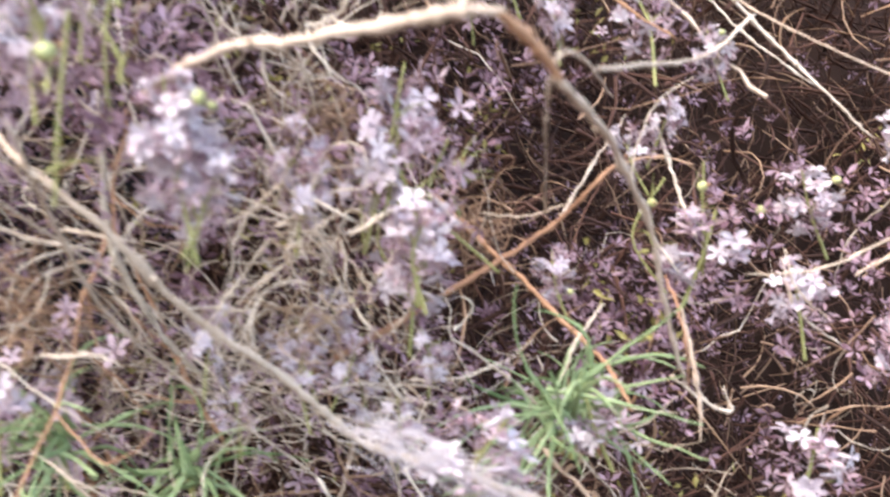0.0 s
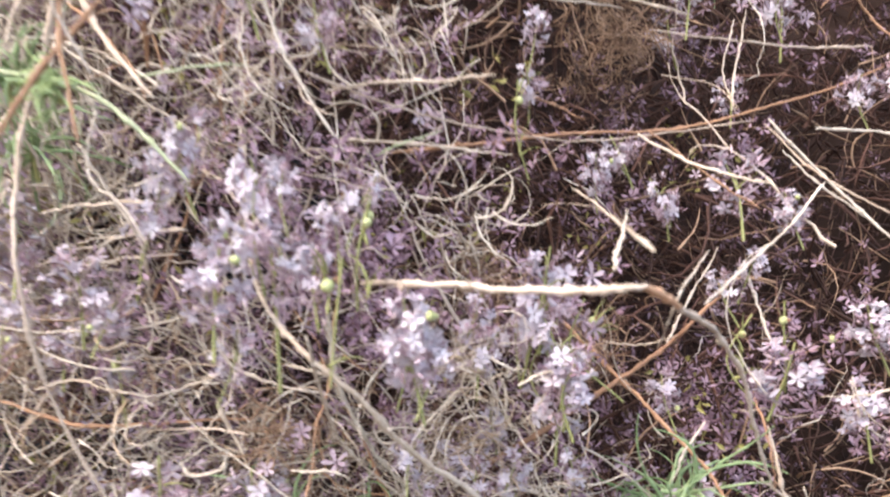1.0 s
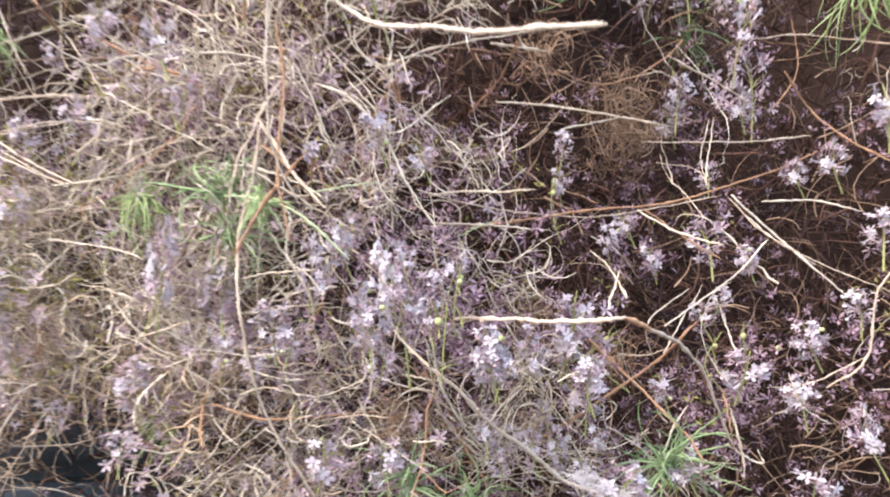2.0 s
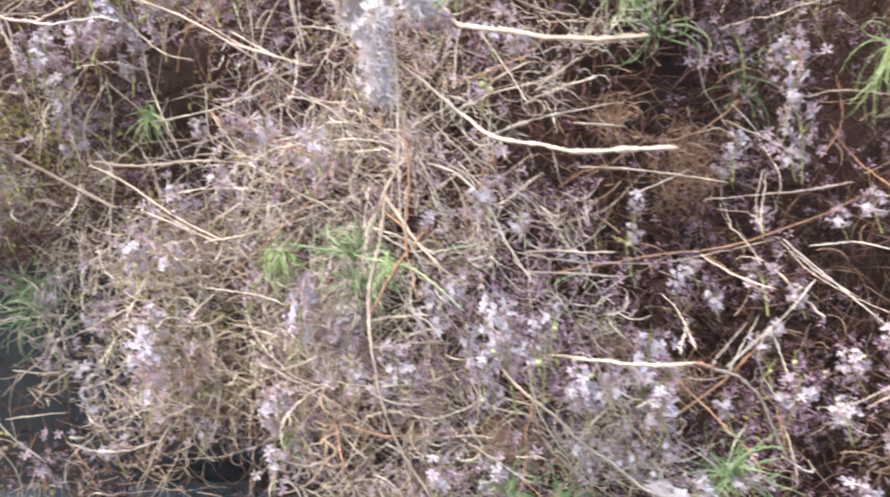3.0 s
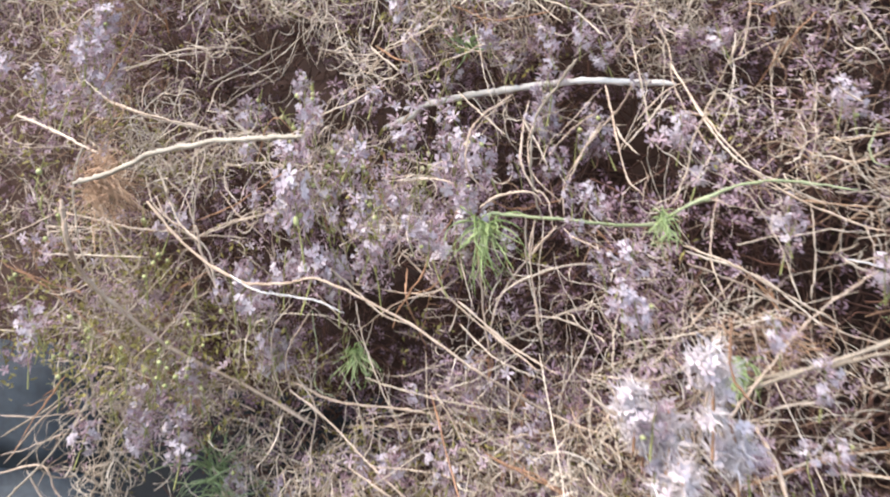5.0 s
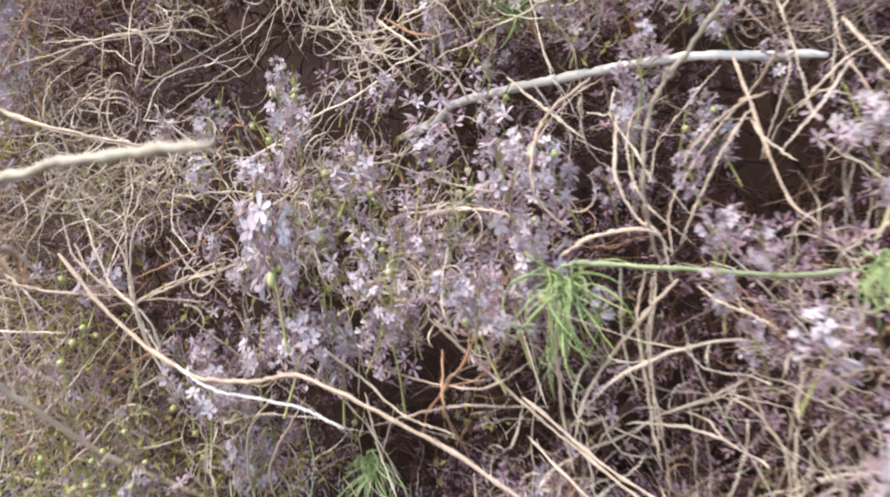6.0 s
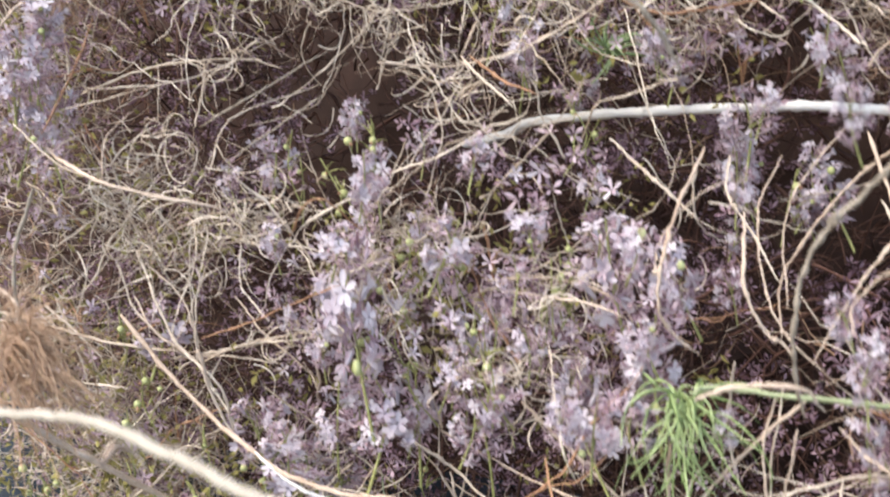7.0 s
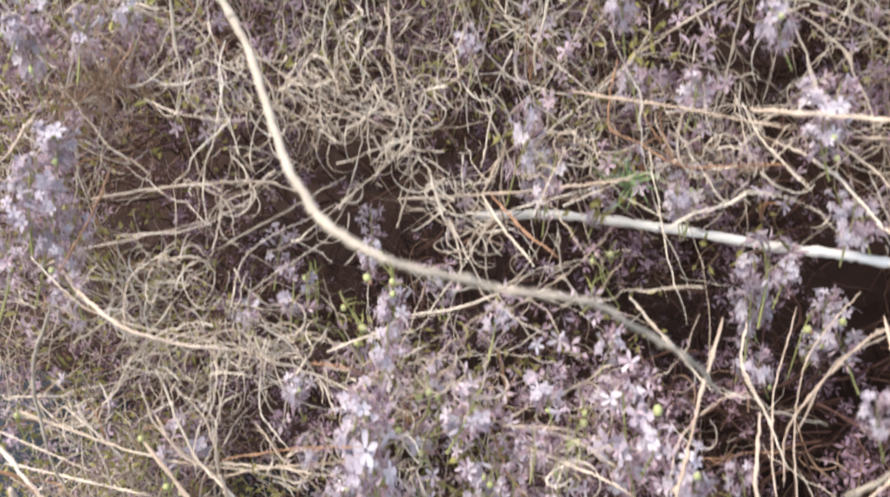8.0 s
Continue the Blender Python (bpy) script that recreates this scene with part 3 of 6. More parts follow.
stem([(-0.289, 0.250, 0.743), (-0.274, 0.235, 0.733), (-0.265, 0.230, 0.726)], 0.60, 0.36, straw)
stem([(-0.286, 0.250, 0.743), (-0.270, 0.240, 0.734), (-0.257, 0.230, 0.730)], 0.60, 0.36, rust)
stem([(-0.289, 0.250, 0.743), (-0.283, 0.255, 0.758)], 0.60, 0.36, straw)
stem([(-0.196, 0.266, 0.764), (-0.186, 0.263, 0.760), (-0.177, 0.259, 0.755), (-0.169, 0.255, 0.748), (-0.161, 0.250, 0.741)], 0.45, 0.62, straw)
stem([(-0.207, 0.270, 0.774), (-0.200, 0.268, 0.763), (-0.184, 0.260, 0.750)], 0.50, 0.38, straw)
stem([(-0.248, 0.269, 0.788), (-0.249, 0.264, 0.768), (-0.238, 0.264, 0.762), (-0.225, 0.263, 0.755), (-0.209, 0.265, 0.755), (-0.192, 0.264, 0.757)], 0.42, 0.50, rust)
stem([(-0.261, 0.261, 0.763), (-0.251, 0.261, 0.757), (-0.242, 0.261, 0.754)], 0.30, 0.36, straw)
stem([(-0.293, 0.261, 0.775), (-0.289, 0.260, 0.770), (-0.291, 0.255, 0.751)], 0.28, 0.36, straw)
stem([(-0.204, 0.235, 0.779), (-0.185, 0.220, 0.781), (-0.166, 0.210, 0.782)], 0.90, 0.54, tan)
stem([(-0.147, 0.250, 0.716), (-0.156, 0.265, 0.704), (-0.167, 0.265, 0.693), (-0.178, 0.260, 0.676), (-0.183, 0.255, 0.663), (-0.182, 0.250, 0.649)], 0.65, 0.39, tan)
stem([(-0.158, 0.160, 0.718), (-0.168, 0.164, 0.705), (-0.176, 0.165, 0.694), (-0.179, 0.167, 0.683), (-0.179, 0.170, 0.667), (-0.176, 0.175, 0.651)], 0.75, 0.45, grey)
stem([(-0.436, 0.200, 0.702), (-0.450, 0.200, 0.673), (-0.448, 0.200, 0.639), (-0.443, 0.200, 0.622)], 0.90, 0.54, grey)
stem([(-0.442, 0.210, 0.659), (-0.433, 0.210, 0.636), (-0.430, 0.210, 0.619)], 0.50, 0.30, straw)
stem([(-0.326, 0.260, 0.806), (-0.321, 0.250, 0.785), (-0.317, 0.250, 0.763)], 0.50, 0.30, straw)
stem([(-0.261, 0.260, 0.778), (-0.225, 0.250, 0.776), (-0.191, 0.240, 0.773)], 0.50, 0.30, tan)
stem([(-0.402, 0.210, 0.678), (-0.385, 0.205, 0.648), (-0.366, 0.204, 0.633), (-0.372, 0.220, 0.603), (-0.370, 0.235, 0.584)], 0.60, 0.36, straw)
stem([(-0.195, 0.220, 0.650), (-0.197, 0.230, 0.625), (-0.193, 0.235, 0.603)], 0.60, 0.36, straw)
stem([(-0.342, 0.245, 0.546), (-0.335, 0.230, 0.574), (-0.318, 0.230, 0.600)], 0.60, 0.36, tan)
stem([(-0.518, 0.300, 0.445), (-0.471, 0.290, 0.453), (-0.419, 0.280, 0.459)], 0.60, 0.36, straw)
stem([(-0.481, 0.290, 0.449), (-0.453, 0.290, 0.390), (-0.421, 0.300, 0.356)], 0.50, 0.30, straw)
stem([(-0.451, 0.300, 0.387), (-0.395, 0.290, 0.392)], 0.50, 0.30, straw)
stem([(-0.089, 0.140, 0.592), (-0.064, 0.130, 0.601), (-0.042, 0.120, 0.609)], 1.20, 0.72, grey)
stem([(-0.066, 0.190, 0.468), (-0.038, 0.190, 0.465), (-0.018, 0.192, 0.463)], 0.60, 0.36, straw)
stem([(-0.039, 0.200, 0.520), (-0.004, 0.210, 0.516), (0.036, 0.220, 0.508)], 0.60, 0.36, straw)
stem([(-0.087, 0.190, 0.536), (-0.057, 0.200, 0.547), (-0.016, 0.210, 0.553)], 0.50, 0.30, straw)
stem([(0.097, 0.270, 0.540), (0.110, 0.280, 0.522), (0.127, 0.270, 0.503), (0.148, 0.250, 0.484)], 0.60, 0.36, rust)
stem([(0.130, 0.200, 0.447), (0.113, 0.200, 0.434), (0.106, 0.200, 0.406), (0.090, 0.200, 0.394)], 0.70, 0.42, tan)
stem([(-0.224, 0.200, 0.610), (-0.195, 0.190, 0.592), (-0.170, 0.180, 0.581)], 0.60, 0.36, tan)
stem([(-0.025, 0.150, 0.554), (-0.042, 0.160, 0.553), (-0.061, 0.170, 0.549)], 0.60, 0.36, straw)
stem([(-0.113, 0.200, 0.550), (-0.096, 0.200, 0.530), (-0.085, 0.200, 0.509)], 0.50, 0.30, straw)
stem([(-0.100, 0.200, 0.505), (-0.084, 0.200, 0.515), (-0.066, 0.200, 0.526)], 0.50, 0.30, straw)
stem([(-0.342, 0.270, 0.530), (-0.358, 0.270, 0.503)], 0.50, 0.30, straw)
stem([(-0.344, 0.270, 0.609), (-0.314, 0.270, 0.581), (-0.302, 0.280, 0.554)], 0.50, 0.30, tan)
stem([(-0.146, 0.276, 0.765), (-0.130, 0.260, 0.735), (-0.125, 0.244, 0.714), (-0.111, 0.228, 0.688), (-0.098, 0.222, 0.672), (-0.071, 0.215, 0.661), (-0.035, 0.209, 0.651)], 0.37, 0.22, tan)
stem([(-0.035, 0.198, 0.680), (-0.053, 0.209, 0.671), (-0.071, 0.213, 0.661)], 0.43, 0.26, tan)
stem([(-0.113, 0.162, 0.634), (-0.087, 0.187, 0.621), (-0.055, 0.199, 0.604), (-0.034, 0.198, 0.597)], 0.49, 0.30, tan)
stem([(-0.093, 0.071, 0.626), (-0.093, 0.071, 0.610), (-0.086, 0.071, 0.599)], 0.55, 0.33, rust)
stem([(-0.168, 0.267, 0.756), (-0.156, 0.269, 0.735), (-0.142, 0.270, 0.717), (-0.148, 0.253, 0.693), (-0.152, 0.236, 0.681)], 0.28, 0.17, straw)
stem([(-0.184, 0.270, 0.707), (-0.190, 0.216, 0.695), (-0.184, 0.186, 0.673), (-0.168, 0.181, 0.658)], 0.32, 0.19, tan)
stem([(-0.075, 0.198, 0.728), (-0.081, 0.225, 0.715), (-0.079, 0.213, 0.684)], 0.37, 0.22, straw)
stem([(-0.064, 0.198, 0.737), (-0.073, 0.198, 0.728), (-0.088, 0.228, 0.710)], 0.41, 0.25, rust)
stem([(-0.033, 0.209, 0.634), (-0.057, 0.209, 0.629), (-0.076, 0.209, 0.624)], 0.28, 0.17, straw)
stem([(-0.178, 0.167, 0.651), (-0.180, 0.169, 0.628), (-0.177, 0.173, 0.605), (-0.177, 0.181, 0.575)], 0.32, 0.19, tan)
stem([(-0.293, 0.256, 0.591), (-0.294, 0.242, 0.568), (-0.287, 0.242, 0.549)], 0.37, 0.22, straw)
stem([(-0.242, 0.203, 0.584), (-0.241, 0.203, 0.555), (-0.231, 0.203, 0.544)], 0.41, 0.25, straw)
stem([(-0.154, 0.169, 0.585), (-0.117, 0.071, 0.606), (-0.106, 0.071, 0.611)], 0.28, 0.17, straw)
stem([(-0.470, 0.165, 0.641), (-0.371, 0.085, 0.654), (-0.356, 0.085, 0.660)], 0.32, 0.19, tan)
stem([(-0.430, 0.189, 0.726), (-0.404, 0.187, 0.709), (-0.360, 0.205, 0.695)], 0.37, 0.22, straw)
stem([(-0.419, 0.189, 0.722), (-0.404, 0.190, 0.742), (-0.393, 0.190, 0.759)], 0.41, 0.25, rust)
stem([(-0.394, 0.190, 0.736), (-0.369, 0.205, 0.739), (-0.350, 0.250, 0.757)], 0.28, 0.17, straw)
stem([(-0.274, 0.203, 0.523), (-0.238, 0.198, 0.524), (-0.197, 0.196, 0.518)], 0.32, 0.19, tan)
stem([(-0.208, 0.196, 0.523), (-0.180, 0.196, 0.548), (-0.152, 0.169, 0.570)], 0.37, 0.22, straw)
stem([(-0.519, 0.218, 0.496), (-0.450, 0.201, 0.541), (-0.378, 0.183, 0.581)], 0.34, 0.20, grey)
stem([(-0.531, 0.218, 0.527), (-0.492, 0.214, 0.531), (-0.446, 0.201, 0.541)], 0.40, 0.24, tan)
stem([(-0.165, 0.267, 0.716), (-0.178, 0.254, 0.698), (-0.182, 0.228, 0.689), (-0.181, 0.189, 0.675)], 0.31, 0.19, tan)
stem([(-0.148, 0.152, 0.695), (-0.156, 0.165, 0.692), (-0.166, 0.165, 0.684), (-0.168, 0.152, 0.679)], 0.36, 0.22, tan)
stem([(-0.168, 0.181, 0.647), (-0.158, 0.167, 0.643), (-0.147, 0.162, 0.638)], 0.41, 0.25, tan)
stem([(-0.245, 0.188, 0.627), (-0.233, 0.157, 0.616), (-0.241, 0.203, 0.585)], 0.46, 0.28, rust)
stem([(-0.414, 0.189, 0.729), (-0.380, 0.201, 0.737), (-0.363, 0.219, 0.741)], 0.25, 0.15, straw)
stem([(-0.387, 0.179, 0.708), (-0.391, 0.187, 0.721), (-0.388, 0.201, 0.730)], 0.29, 0.17, tan)
stem([(-0.365, 0.205, 0.707), (-0.364, 0.219, 0.724), (-0.345, 0.250, 0.735)], 0.33, 0.20, straw)
stem([(-0.304, 0.261, 0.730), (-0.301, 0.263, 0.720), (-0.292, 0.282, 0.723)], 0.37, 0.22, rust)
stem([(-0.248, 0.204, 0.658), (-0.233, 0.157, 0.646), (-0.230, 0.165, 0.630)], 0.25, 0.15, straw)
stem([(-0.304, 0.256, 0.583), (-0.233, 0.157, 0.617), (-0.206, 0.165, 0.616)], 0.29, 0.17, tan)
stem([(-0.202, 0.221, 0.597), (-0.187, 0.221, 0.591)], 0.33, 0.20, straw)
stem([(-0.089, 0.209, 0.602), (-0.058, 0.120, 0.546), (-0.053, 0.112, 0.534)], 0.31, 0.19, straw)
stem([(-0.099, 0.112, 0.554), (-0.112, 0.120, 0.531), (-0.141, 0.196, 0.518)], 0.36, 0.22, tan)
stem([(-0.091, 0.150, 0.521), (-0.081, 0.150, 0.507), (-0.076, 0.150, 0.494)], 0.41, 0.25, straw)
stem([(-0.046, 0.150, 0.505), (-0.032, 0.116, 0.508), (-0.020, 0.043, 0.501)], 0.46, 0.28, rust)
stem([(0.059, 0.263, 0.518), (0.053, 0.254, 0.497), (0.053, 0.237, 0.481)], 0.31, 0.19, straw)
stem([(0.062, 0.237, 0.477), (0.075, 0.222, 0.458), (0.096, 0.211, 0.443), (0.130, 0.204, 0.426)], 0.36, 0.22, tan)
stem([(0.025, 0.263, 0.541), (0.037, 0.263, 0.543), (0.048, 0.263, 0.533)], 0.41, 0.25, straw)
stem([(0.074, 0.218, 0.456), (0.054, 0.190, 0.440), (0.020, 0.122, 0.424)], 0.46, 0.28, straw)
stem([(0.107, 0.204, 0.406), (0.086, 0.207, 0.396), (0.068, 0.207, 0.394)], 0.31, 0.19, straw)
stem([(-0.276, 0.205, 0.515), (-0.249, 0.203, 0.500), (-0.235, 0.195, 0.493)], 0.36, 0.22, tan)
stem([(-0.245, 0.195, 0.470), (-0.217, 0.195, 0.465), (-0.195, 0.187, 0.458)], 0.41, 0.25, straw)
stem([(-0.173, 0.193, 0.395), (-0.158, 0.160, 0.378), (-0.173, 0.229, 0.345)], 0.46, 0.28, rust)
stem([(-0.085, 0.126, 0.424), (-0.068, 0.162, 0.401), (-0.046, 0.186, 0.379), (-0.018, 0.198, 0.366)], 0.31, 0.19, straw)
stem([(-0.146, 0.236, 0.377), (-0.102, 0.173, 0.390), (-0.083, 0.161, 0.391)], 0.36, 0.22, tan)
stem([(-0.061, 0.126, 0.418), (-0.061, 0.162, 0.390), (-0.051, 0.186, 0.371), (-0.027, 0.198, 0.350)], 0.41, 0.25, straw)
stem([(0.007, 0.098, 0.434), (0.005, 0.166, 0.445), (-0.002, 0.194, 0.454)], 0.46, 0.28, straw)
stem([(-0.179, 0.181, 0.590), (-0.146, 0.085, 0.545), (-0.160, 0.085, 0.539)], 0.31, 0.19, straw)
stem([(-0.043, 0.180, 0.375), (-0.037, 0.180, 0.390), (-0.031, 0.198, 0.395)], 0.25, 0.15, straw)
stem([(0.032, 0.254, 0.497), (0.050, 0.254, 0.493), (0.054, 0.237, 0.482)], 0.29, 0.17, tan)
stem([(0.040, 0.218, 0.436), (0.015, 0.122, 0.425), (0.023, 0.208, 0.407)], 0.33, 0.20, straw)
stem([(0.050, 0.207, 0.394), (0.050, 0.190, 0.383), (0.051, 0.190, 0.371)], 0.37, 0.22, rust)
stem([(-0.083, 0.151, 0.491), (-0.081, 0.151, 0.481), (-0.076, 0.150, 0.473), (-0.066, 0.150, 0.468)], 0.25, 0.15, straw)
stem([(-0.070, 0.150, 0.482), (-0.067, 0.150, 0.472), (-0.056, 0.136, 0.465)], 0.29, 0.17, tan)
stem([(-0.052, 0.150, 0.492), (-0.046, 0.150, 0.484), (-0.042, 0.151, 0.476)], 0.33, 0.20, straw)
stem([(-0.189, 0.229, 0.390), (-0.185, 0.236, 0.376), (-0.173, 0.236, 0.365)], 0.37, 0.22, straw)
stem([(-0.153, 0.236, 0.401), (-0.134, 0.218, 0.408), (-0.107, 0.160, 0.420)], 0.25, 0.15, straw)
stem([(-0.051, 0.154, 0.409), (-0.053, 0.161, 0.400), (-0.055, 0.161, 0.395)], 0.29, 0.17, tan)
stem([(0.077, 0.207, 0.400), (0.080, 0.207, 0.391), (0.087, 0.207, 0.384)], 0.33, 0.20, straw)
stem([(-0.012, 0.194, 0.479), (-0.004, 0.201, 0.477), (0.003, 0.201, 0.474)], 0.37, 0.22, rust)
stem([(-0.307, 0.256, 0.588), (-0.282, 0.242, 0.558), (-0.255, 0.203, 0.537)], 0.31, 0.19, straw)
stem([(-0.294, 0.229, 0.614), (-0.237, 0.189, 0.615), (-0.214, 0.181, 0.626)], 0.36, 0.22, tan)
stem([(-0.219, 0.188, 0.601), (-0.194, 0.169, 0.588), (-0.171, 0.169, 0.580)], 0.41, 0.25, straw)
stem([(-0.240, 0.203, 0.565), (-0.181, 0.085, 0.541), (-0.172, 0.085, 0.529)], 0.46, 0.28, rust)
stem([(-0.092, 0.120, 0.537), (-0.069, 0.108, 0.542), (-0.043, 0.082, 0.541), (-0.026, 0.043, 0.539)], 0.31, 0.19, straw)
stem([(-0.065, 0.142, 0.477), (-0.034, 0.181, 0.471), (0.004, 0.213, 0.469), (0.059, 0.237, 0.478)], 0.36, 0.22, tan)
stem([(-0.010, 0.180, 0.503), (0.020, 0.254, 0.520)], 0.41, 0.25, straw)
stem([(-0.089, 0.150, 0.513), (-0.075, 0.150, 0.500), (-0.052, 0.150, 0.513)], 0.46, 0.28, straw)
stem([(-0.140, 0.187, 0.478), (-0.144, 0.187, 0.443), (-0.141, 0.189, 0.409), (-0.137, 0.193, 0.388)], 0.31, 0.19, straw)
stem([(-0.218, 0.195, 0.497), (-0.178, 0.181, 0.508), (-0.146, 0.196, 0.512)], 0.36, 0.22, tan)
stem([(-0.489, 0.300, 0.448), (-0.447, 0.300, 0.451)], 0.41, 0.25, straw)
stem([(0.022, 0.209, 0.471), (0.037, 0.211, 0.459), (0.053, 0.209, 0.448)], 0.46, 0.28, rust)
stem([(-0.401, 0.220, 0.776), (-0.368, 0.198, 0.776), (-0.344, 0.198, 0.775)], 0.26, 0.16, straw)
stem([(-0.349, 0.198, 0.761), (-0.365, 0.249, 0.751), (-0.357, 0.259, 0.744)], 0.30, 0.18, tan)
stem([(-0.335, 0.259, 0.748), (-0.320, 0.250, 0.759), (-0.311, 0.261, 0.760)], 0.34, 0.21, straw)
stem([(-0.373, 0.204, 0.649), (-0.346, 0.203, 0.659), (-0.309, 0.189, 0.675)], 0.39, 0.23, rust)
stem([(-0.373, 0.204, 0.691), (-0.376, 0.204, 0.664), (-0.374, 0.203, 0.635)], 0.26, 0.16, straw)
stem([(-0.215, 0.189, 0.682), (-0.213, 0.197, 0.692), (-0.205, 0.201, 0.702), (-0.195, 0.201, 0.707)], 0.30, 0.18, tan)
stem([(-0.200, 0.285, 0.695), (-0.199, 0.257, 0.689), (-0.193, 0.189, 0.709)], 0.34, 0.21, straw)
stem([(-0.153, 0.278, 0.697), (-0.170, 0.253, 0.696), (-0.184, 0.189, 0.703)], 0.39, 0.23, straw)
stem([(-0.266, 0.196, 0.687), (-0.248, 0.209, 0.679), (-0.229, 0.201, 0.675)], 0.26, 0.16, straw)
stem([(-0.321, 0.250, 0.790), (-0.318, 0.250, 0.773), (-0.311, 0.261, 0.760)], 0.30, 0.18, tan)
stem([(-0.470, 0.198, 0.646), (-0.441, 0.191, 0.646), (-0.419, 0.189, 0.644)], 0.34, 0.21, straw)
stem([(-0.347, 0.224, 0.682), (-0.316, 0.190, 0.701), (-0.310, 0.212, 0.687)], 0.39, 0.23, rust)
stem([(-0.289, 0.263, 0.761), (-0.287, 0.263, 0.749), (-0.293, 0.263, 0.740)], 0.26, 0.16, straw)
stem([(-0.177, 0.276, 0.766), (-0.177, 0.267, 0.750)], 0.30, 0.18, tan)
stem([(-0.190, 0.276, 0.764), (-0.198, 0.276, 0.752)], 0.34, 0.21, straw)

stem([(-0.348, 0.203, 0.634), (-0.320, 0.210, 0.611), (-0.290, 0.213, 0.590)], 0.40, 0.24, grey)
stem([(-0.321, 0.214, 0.605), (-0.335, 0.216, 0.590), (-0.339, 0.220, 0.569), (-0.334, 0.224, 0.548)], 0.50, 0.30, straw)
stem([(-0.260, 0.215, 0.633), (-0.237, 0.210, 0.616), (-0.217, 0.201, 0.602), (-0.178, 0.176, 0.583)], 0.70, 0.42, tan)
stem([(-0.225, 0.207, 0.630), (-0.215, 0.198, 0.607)], 0.40, 0.24, straw)
stem([(-0.279, 0.211, 0.567), (-0.232, 0.186, 0.565), (-0.182, 0.160, 0.567)], 0.50, 0.30, grey)
stem([(-0.313, 0.219, 0.600), (-0.314, 0.224, 0.577), (-0.317, 0.227, 0.557), (-0.304, 0.227, 0.551)], 0.35, 0.21, greenstem, "green_stem")
stem([(-0.243, 0.202, 0.505), (-0.216, 0.190, 0.516), (-0.209, 0.185, 0.527)], 0.50, 0.30, tan)
stem([(-0.108, 0.138, 0.525), (-0.101, 0.145, 0.504), (-0.097, 0.150, 0.495)], 0.50, 0.30, straw)
stem([(-0.446, 0.208, 0.656), (-0.432, 0.209, 0.645), (-0.424, 0.211, 0.636)], 0.60, 0.36, straw)
stem([(-0.473, 0.200, 0.630), (-0.449, 0.200, 0.630), (-0.403, 0.201, 0.629)], 0.50, 0.30, straw)
stem([(-0.053, 0.181, 0.635), (-0.035, 0.187, 0.631)], 0.50, 0.30, white)
stem([(-0.038, 0.172, 0.538), (-0.013, 0.187, 0.536)], 0.70, 0.42, straw)
stem([(-0.472, 0.285, 0.450), (-0.422, 0.285, 0.457), (-0.387, 0.285, 0.458)], 0.50, 0.30, straw)
stem([(-0.436, 0.290, 0.422), (-0.409, 0.290, 0.419), (-0.383, 0.290, 0.423)], 0.50, 0.30, straw)
stem([(-0.302, 0.254, 0.731), (-0.296, 0.247, 0.716), (-0.299, 0.236, 0.695)], 0.40, 0.24, straw)
stem([(-0.160, 0.247, 0.716), (-0.146, 0.213, 0.673), (-0.136, 0.202, 0.661)], 0.50, 0.30, tan)
stem([(-0.140, 0.214, 0.695), (-0.126, 0.219, 0.709), (-0.115, 0.219, 0.714)], 0.40, 0.24, tan)
stem([(-0.127, 0.236, 0.723), (-0.109, 0.210, 0.695), (-0.089, 0.193, 0.672)], 0.60, 0.36, tan)
stem([(-0.102, 0.187, 0.666), (-0.105, 0.170, 0.639), (-0.098, 0.157, 0.619)], 0.40, 0.24, tan)
stem([(-0.039, 0.206, 0.690), (-0.043, 0.201, 0.681), (-0.041, 0.199, 0.674), (-0.035, 0.199, 0.672)], 0.50, 0.30, greenstem, "green_stem")
stem([(-0.613, 0.300, 0.464), (-0.563, 0.300, 0.510), (-0.500, 0.300, 0.541)], 0.60, 0.36, tan)
stem([(-0.592, 0.300, 0.461), (-0.577, 0.300, 0.440), (-0.557, 0.300, 0.430)], 0.70, 0.42, straw)
stem([(-0.364, 0.217, 0.710), (-0.346, 0.226, 0.723), (-0.334, 0.234, 0.732)], 0.40, 0.24, grey)
stem([(-0.399, 0.203, 0.663), (-0.390, 0.202, 0.651), (-0.375, 0.204, 0.641)], 0.50, 0.30, tan)
stem([(-0.381, 0.225, 0.721), (-0.360, 0.234, 0.734), (-0.338, 0.245, 0.747)], 0.50, 0.30, grey)
stem([(-0.380, 0.220, 0.721), (-0.377, 0.223, 0.737), (-0.376, 0.224, 0.746)], 0.40, 0.24, straw)
stem([(-0.468, 0.202, 0.655), (-0.434, 0.203, 0.649), (-0.401, 0.205, 0.644), (-0.377, 0.207, 0.643)], 0.70, 0.42, straw)
stem([(-0.380, 0.212, 0.642), (-0.385, 0.212, 0.659), (-0.395, 0.212, 0.669), (-0.405, 0.212, 0.675)], 0.50, 0.30, tan)
stem([(-0.370, 0.198, 0.647), (-0.368, 0.202, 0.628), (-0.361, 0.207, 0.606)], 0.80, 0.48, tan)
stem([(-0.400, 0.211, 0.637), (-0.371, 0.212, 0.640), (-0.346, 0.213, 0.639)], 0.50, 0.30, straw)
stem([(-0.199, 0.246, 0.709), (-0.199, 0.238, 0.697), (-0.190, 0.227, 0.685), (-0.183, 0.218, 0.675)], 0.50, 0.30, straw)
